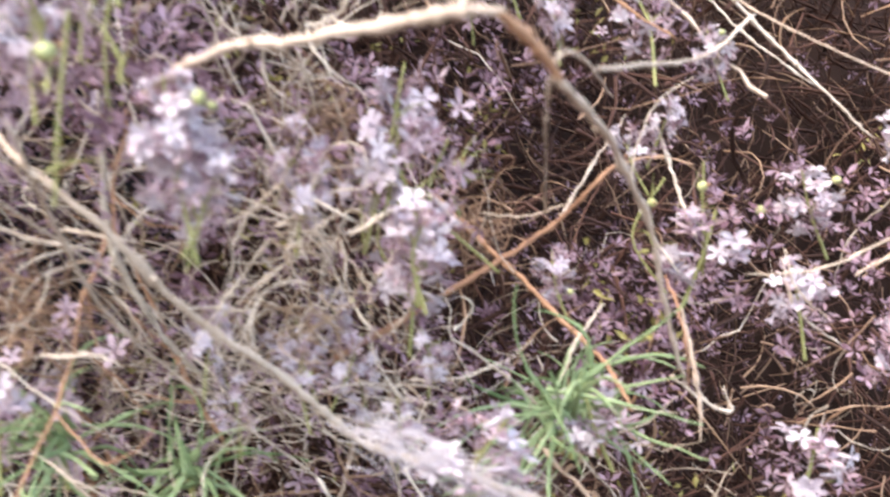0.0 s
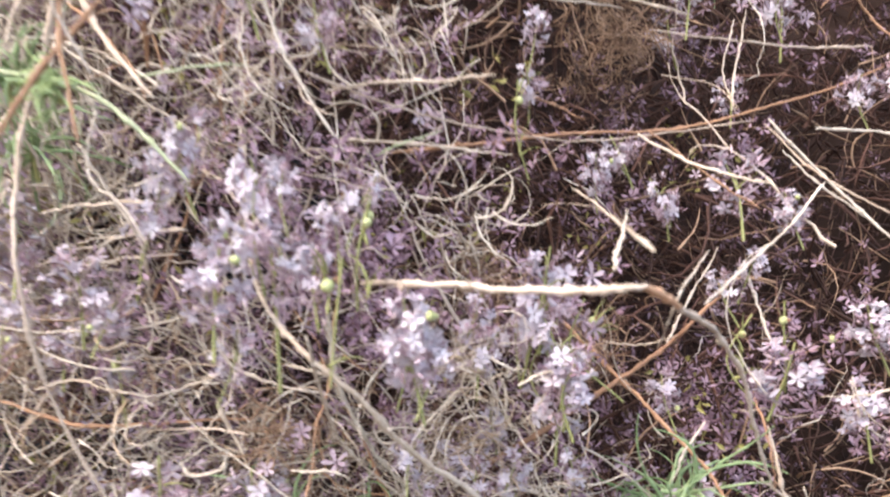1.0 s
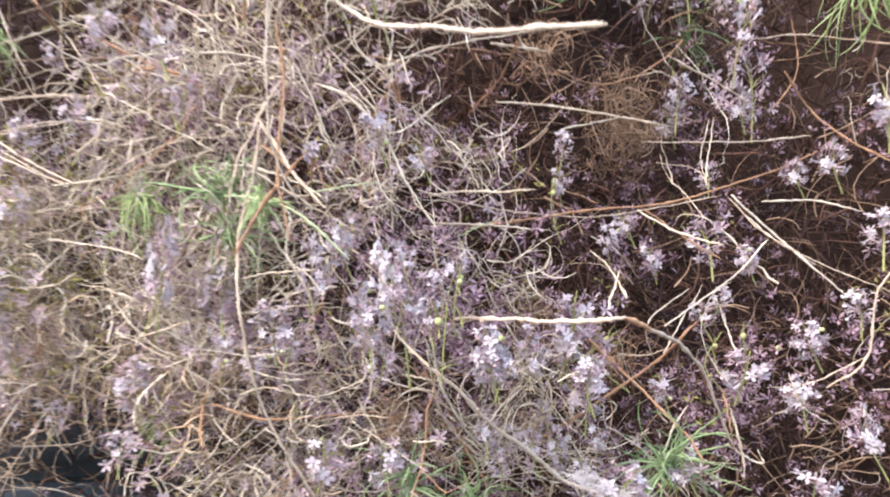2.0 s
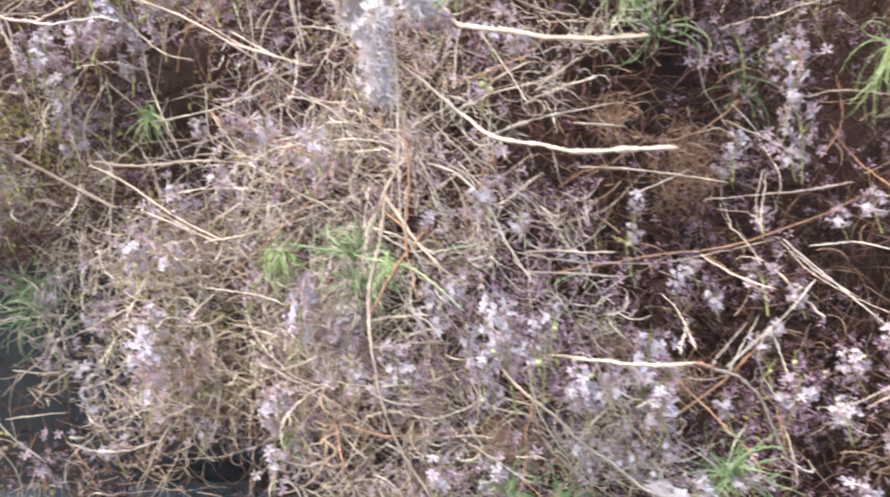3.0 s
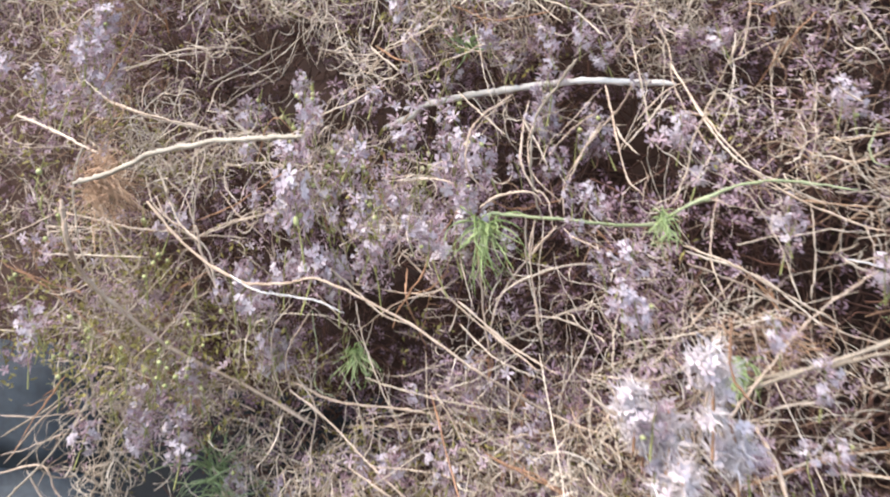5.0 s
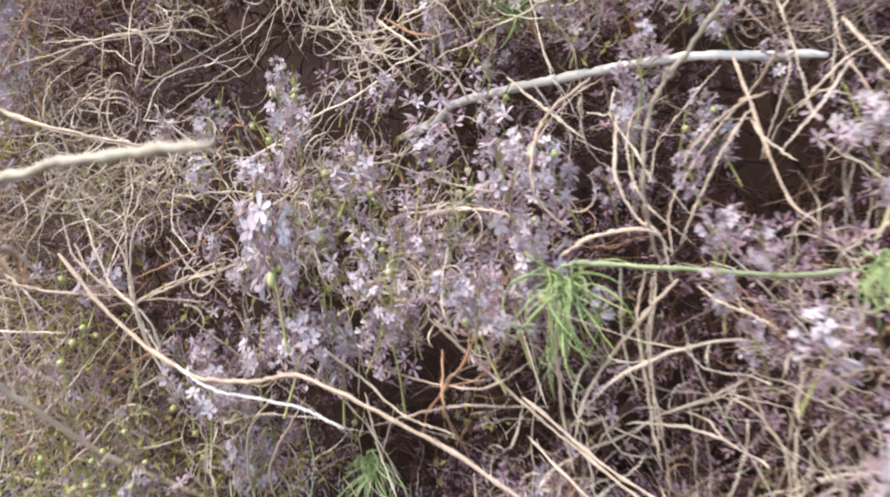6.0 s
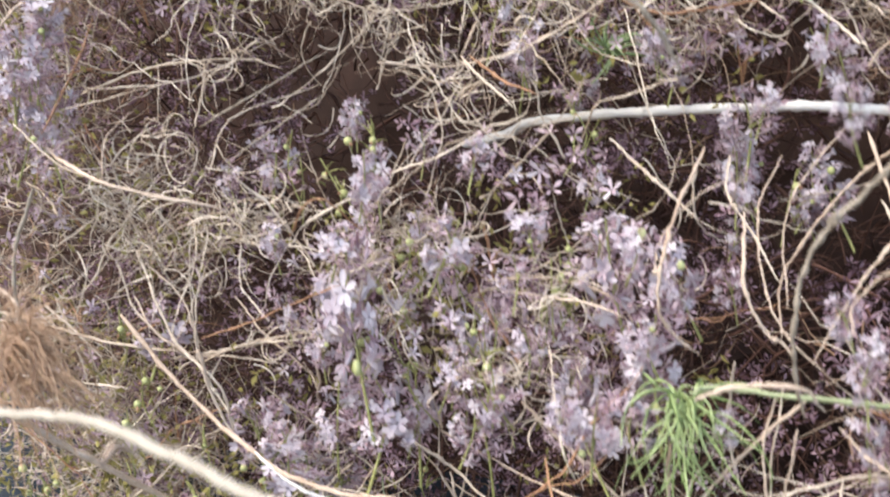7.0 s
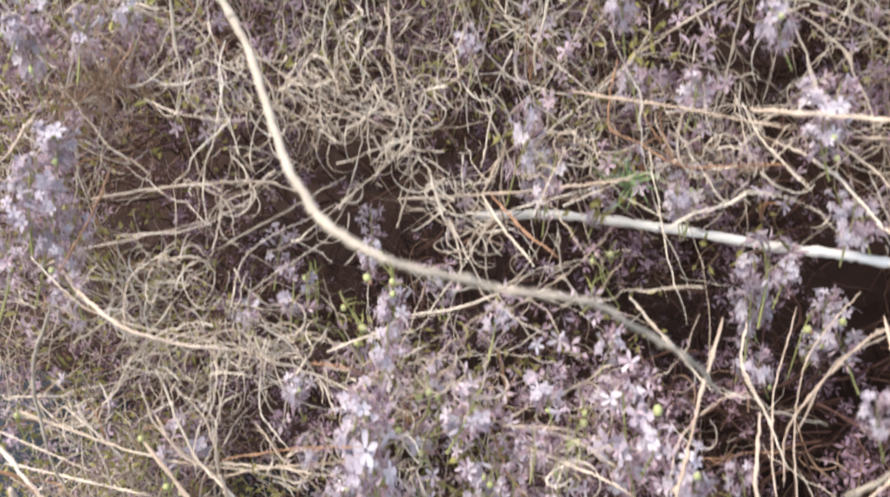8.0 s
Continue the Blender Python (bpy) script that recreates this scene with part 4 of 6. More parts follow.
stem([(-0.236, 0.241, 0.715), (-0.224, 0.236, 0.704), (-0.207, 0.229, 0.691)], 0.60, 0.36, straw)
stem([(-0.273, 0.224, 0.670), (-0.250, 0.225, 0.671), (-0.231, 0.223, 0.666), (-0.225, 0.220, 0.660)], 0.60, 0.36, tan)
stem([(-0.136, 0.140, 0.478), (-0.115, 0.140, 0.473), (-0.103, 0.140, 0.465), (-0.091, 0.140, 0.452)], 0.80, 0.48, greenstem, "green_stem")
stem([(-0.110, 0.156, 0.480), (-0.095, 0.154, 0.481), (-0.082, 0.157, 0.482)], 0.50, 0.30, greenstem, "green_stem")
stem([(-0.053, 0.172, 0.461), (-0.045, 0.174, 0.465), (-0.036, 0.176, 0.468)], 0.40, 0.24, greenstem, "green_stem")
stem([(-0.115, 0.140, 0.473), (-0.113, 0.140, 0.468), (-0.115, 0.140, 0.460), (-0.114, 0.140, 0.453), (-0.106, 0.140, 0.446), (-0.101, 0.140, 0.438)], 0.50, 0.30, straw)
stem([(-0.148, 0.180, 0.448), (-0.135, 0.176, 0.449), (-0.111, 0.168, 0.450)], 0.60, 0.36, straw)
stem([(-0.106, 0.168, 0.430), (-0.100, 0.166, 0.428), (-0.093, 0.167, 0.428)], 0.60, 0.36, straw)
stem([(-0.004, 0.177, 0.410), (-0.006, 0.178, 0.404), (-0.010, 0.178, 0.399), (-0.016, 0.178, 0.391)], 0.40, 0.24, straw)
stem([(-0.116, 0.174, 0.424), (-0.113, 0.173, 0.415), (-0.121, 0.178, 0.407), (-0.134, 0.182, 0.408)], 0.40, 0.24, straw)
stem([(-0.154, 0.188, 0.398), (-0.140, 0.183, 0.401), (-0.129, 0.180, 0.399)], 0.50, 0.30, straw)
stem([(0.035, 0.201, 0.388), (0.029, 0.199, 0.381), (0.025, 0.199, 0.371)], 0.50, 0.30, straw)
stem([(-0.041, 0.179, 0.434), (-0.043, 0.179, 0.431), (-0.040, 0.180, 0.427)], 0.40, 0.24, straw)
stem([(-0.108, 0.160, 0.465), (-0.106, 0.160, 0.459), (-0.101, 0.159, 0.455)], 0.60, 0.36, straw)
stem([(-0.105, 0.168, 0.429), (-0.099, 0.167, 0.427), (-0.092, 0.168, 0.428)], 0.60, 0.36, straw)
stem([(-0.075, 0.170, 0.380), (-0.067, 0.170, 0.381), (-0.060, 0.170, 0.378)], 0.50, 0.30, straw)
stem([(-0.104, 0.169, 0.382), (-0.101, 0.170, 0.378), (-0.094, 0.170, 0.380), (-0.091, 0.168, 0.386)], 0.60, 0.36, straw)
stem([(-0.057, 0.175, 0.459), (-0.052, 0.176, 0.456), (-0.048, 0.178, 0.451), (-0.044, 0.179, 0.446)], 0.50, 0.30, straw)
stem([(-0.043, 0.171, 0.444), (-0.038, 0.172, 0.440), (-0.032, 0.173, 0.441)], 0.50, 0.30, straw)
stem([(0.050, 0.202, 0.372), (0.056, 0.204, 0.367), (0.064, 0.206, 0.363), (0.063, 0.206, 0.369)], 0.50, 0.30, straw)
stem([(0.052, 0.200, 0.387), (0.055, 0.200, 0.369), (0.056, 0.200, 0.358)], 0.60, 0.36, tan)
stem([(0.079, 0.215, 0.398), (0.083, 0.216, 0.386), (0.095, 0.219, 0.377)], 0.40, 0.24, straw)
stem([(-0.284, 0.212, 0.607), (-0.279, 0.213, 0.582), (-0.262, 0.206, 0.550)], 0.50, 0.30, straw)
stem([(-0.241, 0.205, 0.567), (-0.227, 0.199, 0.549), (-0.211, 0.194, 0.525)], 0.50, 0.30, straw)
stem([(-0.092, 0.160, 0.417), (-0.086, 0.163, 0.406), (-0.064, 0.170, 0.399)], 0.50, 0.30, straw)
stem([(0.106, 0.265, 0.507), (0.073, 0.243, 0.503), (0.022, 0.202, 0.499)], 0.40, 0.24, tan)
stem([(0.037, 0.226, 0.541), (0.061, 0.242, 0.531), (0.076, 0.251, 0.522)], 0.50, 0.30, tan)
stem([(0.089, 0.265, 0.521), (0.107, 0.286, 0.545), (0.108, 0.297, 0.574)], 0.40, 0.24, rust)
stem([(0.077, 0.264, 0.556), (0.113, 0.283, 0.560), (0.157, 0.265, 0.546)], 0.40, 0.24, tan)
stem([(0.074, 0.224, 0.473), (0.099, 0.241, 0.474), (0.120, 0.241, 0.468)], 0.50, 0.30, straw)

# ---- flowers ----
def flower_mesh(name, mat, petals, length, width, lift, cup):
    """Narrow petals round a small tube."""
    v, f = [], []
    for i in range(petals):
        a = 2 * math.pi * i / petals + rng.uniform(-0.18, 0.18)
        ln, wd, up = length * rng.uniform(0.85, 1.1), width * rng.uniform(0.85, 1.15), lift + rng.uniform(-0.15, 0.15)
        out, side = Vector((math.cos(a), math.sin(a), 0)), Vector((-math.sin(a), math.cos(a), 0))
        rows = ((0.08, 0.25, 0.0), (0.4, 0.75, 0.3), (0.75, 1.0, 0.65), (1.0, 0.35, 1.0))
        b = len(v)
        for d, w, s in rows:
            mid = out * ln * d * math.cos(up) + Vector((0, 0, ln * d * math.sin(up) - cup * ln * s * s))
            for q in (-1, 0, 1):
                v.append(mid + side * wd * w * 0.5 * q + Vector((0, 0, 0.10 * wd * abs(q))))
        for r in range(3):
            for q in (0, 1):
                c = b + r * 3 + q
                f.append((c, c + 1, c + 4, c + 3))
    b = len(v)
    for ring, (z, r) in enumerate(((0.0006, 0.00045), (-0.0012, 0.0007), (-0.0034, 0.00035))):
        for i in range(5):
            v.append(Vector((math.cos(i * 1.2566) * r, math.sin(i * 1.2566) * r, z)))
    for ring in (0, 1):
        for i in range(5):
            f.append((b + ring * 5 + i, b + ring * 5 + (i + 1) % 5, b + ring * 5 + 5 + (i + 1) % 5, b + ring * 5 + 5 + i))
    return mesh_of(name, [tuple(p) for p in v], f, mat)


FRESH = [flower_mesh("flower", fresh, 5, 0.0034, 0.0018, 0.35, 0.15) for i in range(3)] + [flower_mesh("flower", fresh, 5, 0.0032, 0.0015, 0.9, 0.0)]


def stars(at, ways, size, lift):
    """Little stars of five narrow petals, two triangles each: one at each place, facing along its way. Vertices and faces."""
    k = len(at)
    ways = ways / (np.linalg.norm(ways, axis=1, keepdims=True) + 1e-9)
    u = np.cross(ways, rng.normal(size=(k, 3)))
    u /= np.linalg.norm(u, axis=1, keepdims=True) + 1e-9
    w = np.cross(ways, u)
    turn = np.arange(5) * 1.2566 + rng.normal(size=(k, 5)) * 0.2
    out = u[:, None] * np.cos(turn)[..., None] + w[:, None] * np.sin(turn)[..., None]
    aside = w[:, None] * np.cos(turn)[..., None] - u[:, None] * np.sin(turn)[..., None]
    ln = (size[:, None] * rng.uniform(0.75, 1.15, (k, 5)))[..., None]
    rise = (lift + rng.normal(size=(k, 5)) * 0.35)[..., None] * ways[:, None]
    root = at[:, None] + out * ln * 0.08
    mid = at[:, None] + (out + rise * 0.7) * ln * 0.62
    tip = at[:, None] + (out + rise) * ln
    verts = np.stack([root, mid + aside * ln * 0.2, tip, mid - aside * ln * 0.2], 2).reshape(-1, 3)
    base = np.arange(5 * k)[:, None] * 4
    return verts, np.concatenate([base + np.array([0, 1, 2]), base + np.array([0, 2, 3])])


def withered_head(name):
    """The mauve mass under the fresh blooms: small withered flowers, joined."""
    k = 22
    h = rng.uniform(-0.0125, 0.011, k)
    a, wide = rng.uniform(0, 6.283, k), 0.0085 * np.sqrt(np.maximum(0.15, 1 - (h / 0.0135) ** 2)) * rng.uniform(0.3, 1.05, k)
    at = np.stack([np.cos(a) * wide, np.sin(a) * wide, h], 1)
    ways = at * 100 + rng.normal(size=(k, 3)) * 0.6 + np.array([0, -0.2, 0.3])
    verts, faces = stars(at, ways, rng.uniform(0.0022, 0.0036, k), 0.55)
    pedicels, radii = curls(np.stack([0 * h, 0 * h, h - 0.004], 1), at - np.stack([0 * h, 0 * h, h - 0.004], 1), np.linalg.norm(at[:, :2], axis=1) + 0.003, np.full(k, 0.3), np.zeros(k), np.full(k, 0.00016), 4)
    more, quads = ribbons(pedicels, radii, 3)
    return mesh_of(name, np.vstack([verts, more]), faces.tolist() + (quads + len(verts)).tolist(), faded_mass, False)


berry_bm = bmesh.new()
bmesh.ops.create_uvsphere(berry_bm, u_segments=9, v_segments=6, radius=0.00135)
for v in berry_bm.verts:
    v.co.z *= 1.12 if v.co.z > 0 else 0.95
BERRY = bpy.data.meshes.new("berry")
berry_bm.to_mesh(BERRY)
BERRY.materials.append(berry_skin)
BERRY.polygons.foreach_set("use_smooth", [True] * len(BERRY.polygons))
tip_bm = bmesh.new()
bmesh.ops.create_cone(tip_bm, cap_ends=True, segments=5, radius1=0.0005, radius2=0.00015, depth=0.0012)
BERRY_TIP = bpy.data.meshes.new("tip")
tip_bm.to_mesh(BERRY_TIP)
BERRY_TIP.materials.append(rust)
small_leaf_paths, small_leaf_r = curls(np.zeros((1, 3)), np.array([[0, 0.3, 1.0]]), np.array([0.008]), np.array([0.8]), np.array([0.0]), np.array([0.0003]))
SMALL_LEAF = mesh_of("leaf", *ribbons(small_leaf_paths, small_leaf_r, 4), stalk_green)


def sprig_model(kind, blooms):
    """A stalk 20 mm high with blooms all round its upper part, leaves and now and then a berry."""
    top = Vector((rng.normal() * 0.002, rng.normal() * 0.002, 0.011))
    line = spline([(rng.normal() * 0.003, rng.normal() * 0.003, -0.022), (0, 0, -0.004), tuple(top)], 5)
    verts, faces = ribbons(line[None], np.linspace(0.0005, 0.0003, len(line))[None], 5)
    ob = new("flower_sprig", mesh_of("flower_sprig", verts, faces, stalk_green))
    part("withered_bloom", withered_head("withered_bloom"), ob, None, "mauve mass of withered petals")
    for i in range(blooms):
        h = rng.uniform(-0.010, 0.011)
        a, out = rng.uniform(3.0, 6.4) if rng.random() < 0.75 else rng.uniform(0, 6.283), rng.uniform(0.6, 1.05)
        wide = 0.0085 * math.sqrt(max(0.12, 1 - (h / 0.0125) ** 2))
        p = Vector((math.cos(a) * wide * out, math.sin(a) * wide * out, h))
        way = (p * 1.0 + Vector((0, -0.003, 0.004)) + Vector(rng.normal(size=3)) * 0.003).normalized()
        m = Matrix.Translation(p) @ way.to_track_quat("Z", "Y").to_matrix().to_4x4() @ Matrix.Rotation(rng.uniform(0, 6), 4, "Z") @ Matrix.Scale(rng.uniform(0.75, 1.15), 4)
        part("flower", FRESH[rng.integers(4)], ob, m, "fresh pale lilac flower")
    for i in range(2):
        m = Matrix.Translation((0, 0, rng.uniform(-0.018, 0.004))) @ Euler((rng.uniform(0.4, 1.2), 0, rng.uniform(0, 6.28))).to_matrix().to_4x4()
        part("leaf", SMALL_LEAF, ob, m, "small green needle leaf")
    if kind % 4 == 0:
        a = rng.uniform(3.3, 6.0)
        part("berry", BERRY, ob, Matrix.Translation((math.cos(a) * 0.009, math.sin(a) * 0.009, rng.uniform(-0.01, 0.008))) @ Matrix.Scale(rng.uniform(0.8, 1.15), 4), "round yellow-green berry")
    tagged(ob, "dense cluster of small pale lilac and mauve flowers", "flowers", "flower sprigs")
    ob.matrix_basis = pose(0, 0.2, -0.5)
    return ob


SPRIGS = [sprig_model(i, count) for i, count in enumerate((17, 11, 14, 8, 18, 12, 13, 9))]
used = set()
BLOOMS = []


def sprigs(places):
    """Sprigs at places x, y, z with a width and a height in millimetres."""
    for x, y, z, w, h in places:
        i = int(rng.integers(len(SPRIGS)))
        BLOOMS.append((x, y, z, 0.0075))
        wide, tall = max(0.5, min(1.15, w / 17)), max(0.55, min(1.9, h / 20))
        m = pose(x, y - 0.004, z, rng.uniform(-18, 18), rng.uniform(-18, 18), rng.uniform(-40, 40)) @ Matrix.Diagonal((wide, wide, tall, 1))
        if i in used:
            copy = copy_thing(SPRIGS[i], m)
            copy.matrix_basis = m
        else:
            used.add(i)
            SPRIGS[i].matrix_basis = m


sprigs([(-0.358, 0.288, 0.371, 22, 18), (-0.267, 0.241, 0.385, 13, 13), (-0.193, 0.163, 0.381, 11, 11), (-0.146, 0.248, 0.360, 8, 8), (-0.114, 0.185, 0.372, 22, 16), (-0.094, 0.227, 0.364, 9, 9), (-0.089, 0.185, 0.369, 16, 16), (-0.033, 0.210, 0.378, 15, 12), (-0.025, 0.210, 0.385, 8, 10), (-0.019, 0.210, 0.368, 8, 8), (0.005, 0.165, 0.363, 20, 15), (0.032, 0.202, 0.364, 16, 13), (0.083, 0.219, 0.389, 16, 14), (0.086, 0.219, 0.349, 24, 16), (0.108, 0.219, 0.373, 13, 19), (-0.409, 0.302, 0.431, 24, 20), (-0.383, 0.302, 0.419, 23, 23)])
sprigs([(-0.374, 0.288, 0.396, 14, 22), (-0.302, 0.241, 0.409, 20, 20), (-0.281, 0.195, 0.433, 27, 24), (-0.215, 0.217, 0.401, 16, 19), (-0.208, 0.205, 0.406, 18, 15), (-0.164, 0.199, 0.445, 17, 22), (-0.162, 0.199, 0.430, 12, 17), (-0.148, 0.199, 0.411, 13, 13), (-0.148, 0.248, 0.394, 18, 14), (-0.136, 0.248, 0.394, 14, 12), (-0.131, 0.172, 0.429, 16, 16), (-0.122, 0.172, 0.422, 12, 12), (-0.106, 0.163, 0.447, 9, 14), (-0.082, 0.138, 0.428, 15, 15), (-0.078, 0.138, 0.413, 6, 6), (-0.074, 0.138, 0.441, 9, 15), (-0.071, 0.148, 0.435, 13, 11), (-0.071, 0.148, 0.450, 8, 8)])
sprigs([(-0.061, 0.138, 0.430, 10, 10), (-0.058, 0.148, 0.441, 7, 8), (-0.052, 0.148, 0.447, 8, 9), (-0.040, 0.141, 0.417, 11, 9), (-0.035, 0.141, 0.410, 10, 8), (-0.026, 0.175, 0.410, 9, 9), (-0.018, 0.194, 0.413, 8, 9), (-0.010, 0.189, 0.426, 16, 16), (-0.006, 0.194, 0.395, 16, 16), (-0.006, 0.175, 0.401, 15, 12), (0.026, 0.221, 0.394, 10, 9), (0.045, 0.228, 0.424, 11, 11), (0.054, 0.228, 0.431, 9, 11), (0.061, 0.219, 0.401, 22, 15), (0.066, 0.228, 0.448, 10, 9), (0.108, 0.216, 0.426, 13, 13)])
sprigs([(-0.411, 0.302, 0.470, 24, 24), (-0.408, 0.234, 0.509, 21, 18), (-0.377, 0.302, 0.458, 30, 22), (-0.337, 0.255, 0.455, 21, 21), (-0.296, 0.217, 0.492, 16, 19), (-0.282, 0.207, 0.451, 18, 18), (-0.268, 0.207, 0.487, 15, 15), (-0.218, 0.207, 0.469, 12, 15), (-0.189, 0.199, 0.455, 15, 29), (-0.097, 0.152, 0.459, 10, 15), (-0.092, 0.154, 0.464, 8, 12), (-0.081, 0.154, 0.503, 12, 15), (-0.065, 0.162, 0.492, 11, 11), (-0.013, 0.206, 0.485, 8, 8), (-0.011, 0.206, 0.500, 8, 10), (0.006, 0.213, 0.459, 8, 8), (0.014, 0.223, 0.467, 12, 11), (0.050, 0.228, 0.457, 17, 17)])
sprigs([(0.057, 0.266, 0.491, 10, 12), (0.093, 0.249, 0.487, 11, 11), (0.113, 0.262, 0.494, 15, 15), (0.130, 0.249, 0.459, 23, 17), (-0.477, 0.234, 0.514, 19, 19), (-0.438, 0.234, 0.516, 14, 18), (-0.432, 0.234, 0.524, 21, 21), (-0.428, 0.234, 0.538, 22, 22), (-0.408, 0.234, 0.528, 19, 19), (-0.398, 0.234, 0.557, 18, 18), (-0.351, 0.247, 0.565, 18, 13), (-0.266, 0.215, 0.521, 16, 16), (-0.251, 0.215, 0.559, 9, 13), (-0.239, 0.210, 0.531, 12, 12), (-0.232, 0.210, 0.519, 19, 16), (-0.190, 0.210, 0.536, 21, 21), (-0.162, 0.097, 0.534, 9, 9), (-0.142, 0.097, 0.525, 13, 13)])
sprigs([(-0.141, 0.181, 0.570, 11, 14), (-0.113, 0.104, 0.563, 11, 18), (-0.069, 0.124, 0.570, 9, 11), (-0.058, 0.132, 0.569, 10, 10), (0.046, 0.275, 0.532, 15, 18), (0.046, 0.323, 0.528, 19, 14), (0.075, 0.275, 0.523, 12, 12), (0.091, 0.323, 0.547, 20, 34), (0.140, 0.262, 0.519, 24, 21), (-0.482, 0.201, 0.592, 19, 19), (-0.355, 0.240, 0.600, 24, 21), (-0.348, 0.252, 0.573, 13, 13), (-0.344, 0.252, 0.580, 18, 14), (-0.339, 0.202, 0.617, 15, 11), (-0.337, 0.202, 0.608, 19, 16), (-0.327, 0.240, 0.627, 20, 20), (-0.306, 0.241, 0.618, 27, 27), (-0.302, 0.205, 0.624, 29, 22)])
sprigs([(-0.128, 0.086, 0.629, 12, 10), (-0.123, 0.086, 0.624, 10, 10), (-0.118, 0.104, 0.570, 11, 11), (-0.118, 0.087, 0.589, 14, 10), (-0.088, 0.104, 0.575, 15, 13), (-0.080, 0.083, 0.621, 8, 8), (-0.066, 0.087, 0.606, 10, 12), (-0.031, 0.221, 0.626, 17, 14), (-0.002, 0.210, 0.618, 17, 14), (0.044, 0.362, 0.614, 29, 29), (0.058, 0.323, 0.603, 21, 21), (0.088, 0.323, 0.596, 24, 21), (-0.394, 0.215, 0.648, 20, 17), (-0.337, 0.202, 0.686, 8, 8), (-0.335, 0.204, 0.662, 6, 8), (-0.323, 0.205, 0.650, 11, 11), (-0.314, 0.202, 0.685, 15, 11), (-0.310, 0.201, 0.664, 19, 41)])
sprigs([(-0.302, 0.223, 0.662, 10, 12), (-0.294, 0.222, 0.689, 10, 10), (-0.279, 0.208, 0.685, 16, 16), (-0.277, 0.201, 0.645, 10, 9), (-0.269, 0.200, 0.631, 13, 13), (-0.264, 0.201, 0.641, 15, 15), (-0.264, 0.208, 0.662, 9, 9), (-0.257, 0.208, 0.677, 10, 10), (-0.252, 0.201, 0.657, 10, 8), (-0.236, 0.229, 0.687, 13, 11), (-0.235, 0.169, 0.647, 10, 9), (-0.231, 0.221, 0.677, 25, 28), (-0.228, 0.177, 0.645, 14, 14), (-0.222, 0.193, 0.638, 18, 15), (-0.220, 0.201, 0.688, 10, 10), (-0.218, 0.201, 0.661, 11, 10), (-0.210, 0.201, 0.680, 14, 19), (-0.199, 0.298, 0.675, 11, 11)])
sprigs([(-0.196, 0.193, 0.640, 6, 8), (-0.196, 0.213, 0.675, 8, 8), (-0.176, 0.288, 0.687, 10, 12), (-0.168, 0.179, 0.677, 8, 8), (-0.163, 0.179, 0.662, 7, 8), (-0.162, 0.179, 0.647, 8, 8), (-0.153, 0.193, 0.630, 9, 13), (-0.150, 0.174, 0.658, 8, 8), (-0.136, 0.166, 0.634, 16, 16), (-0.112, 0.240, 0.676, 18, 18), (-0.075, 0.221, 0.650, 17, 17), (-0.024, 0.210, 0.682, 21, 18), (-0.494, 0.202, 0.737, 14, 17), (-0.464, 0.201, 0.727, 17, 17), (-0.449, 0.201, 0.716, 18, 18), (-0.435, 0.201, 0.742, 17, 17), (-0.426, 0.202, 0.728, 14, 16), (-0.425, 0.202, 0.745, 12, 12)])
sprigs([(-0.421, 0.199, 0.713, 12, 12), (-0.380, 0.271, 0.709, 14, 16), (-0.362, 0.217, 0.705, 8, 10), (-0.355, 0.236, 0.708, 15, 15), (-0.340, 0.273, 0.722, 11, 13), (-0.316, 0.236, 0.703, 10, 12), (-0.314, 0.221, 0.695, 8, 10), (-0.303, 0.202, 0.707, 11, 14), (-0.279, 0.294, 0.744, 13, 16), (-0.279, 0.296, 0.736, 14, 14), (-0.274, 0.221, 0.711, 11, 9), (-0.257, 0.221, 0.691, 13, 11), (-0.256, 0.296, 0.730, 11, 13), (-0.240, 0.236, 0.701, 9, 11), (-0.232, 0.300, 0.744, 11, 11), (-0.221, 0.300, 0.739, 16, 16), (-0.201, 0.297, 0.704, 13, 13), (-0.199, 0.282, 0.706, 12, 24)])
sprigs([(-0.197, 0.290, 0.698, 12, 12), (-0.194, 0.282, 0.718, 20, 20), (-0.174, 0.288, 0.703, 12, 12), (-0.174, 0.279, 0.743, 9, 11), (-0.170, 0.164, 0.726, 6, 8), (-0.168, 0.288, 0.693, 17, 20), (-0.166, 0.282, 0.736, 15, 15), (-0.146, 0.282, 0.715, 12, 17), (-0.123, 0.240, 0.694, 18, 18), (-0.103, 0.210, 0.731, 12, 12), (-0.053, 0.210, 0.703, 11, 14), (-0.048, 0.221, 0.701, 14, 14), (-0.451, 0.232, 0.787, 17, 13), (-0.436, 0.210, 0.801, 11, 10), (-0.431, 0.202, 0.750, 16, 16), (-0.430, 0.232, 0.791, 8, 10), (-0.430, 0.213, 0.760, 12, 12), (-0.392, 0.210, 0.805, 9, 9)])
sprigs([(-0.296, 0.262, 0.792, 10, 12), (-0.249, 0.304, 0.778, 8, 10), (-0.237, 0.210, 0.809, 9, 7), (-0.224, 0.304, 0.775, 14, 14), (-0.199, 0.210, 0.805, 10, 9), (-0.183, 0.279, 0.775, 18, 16)])
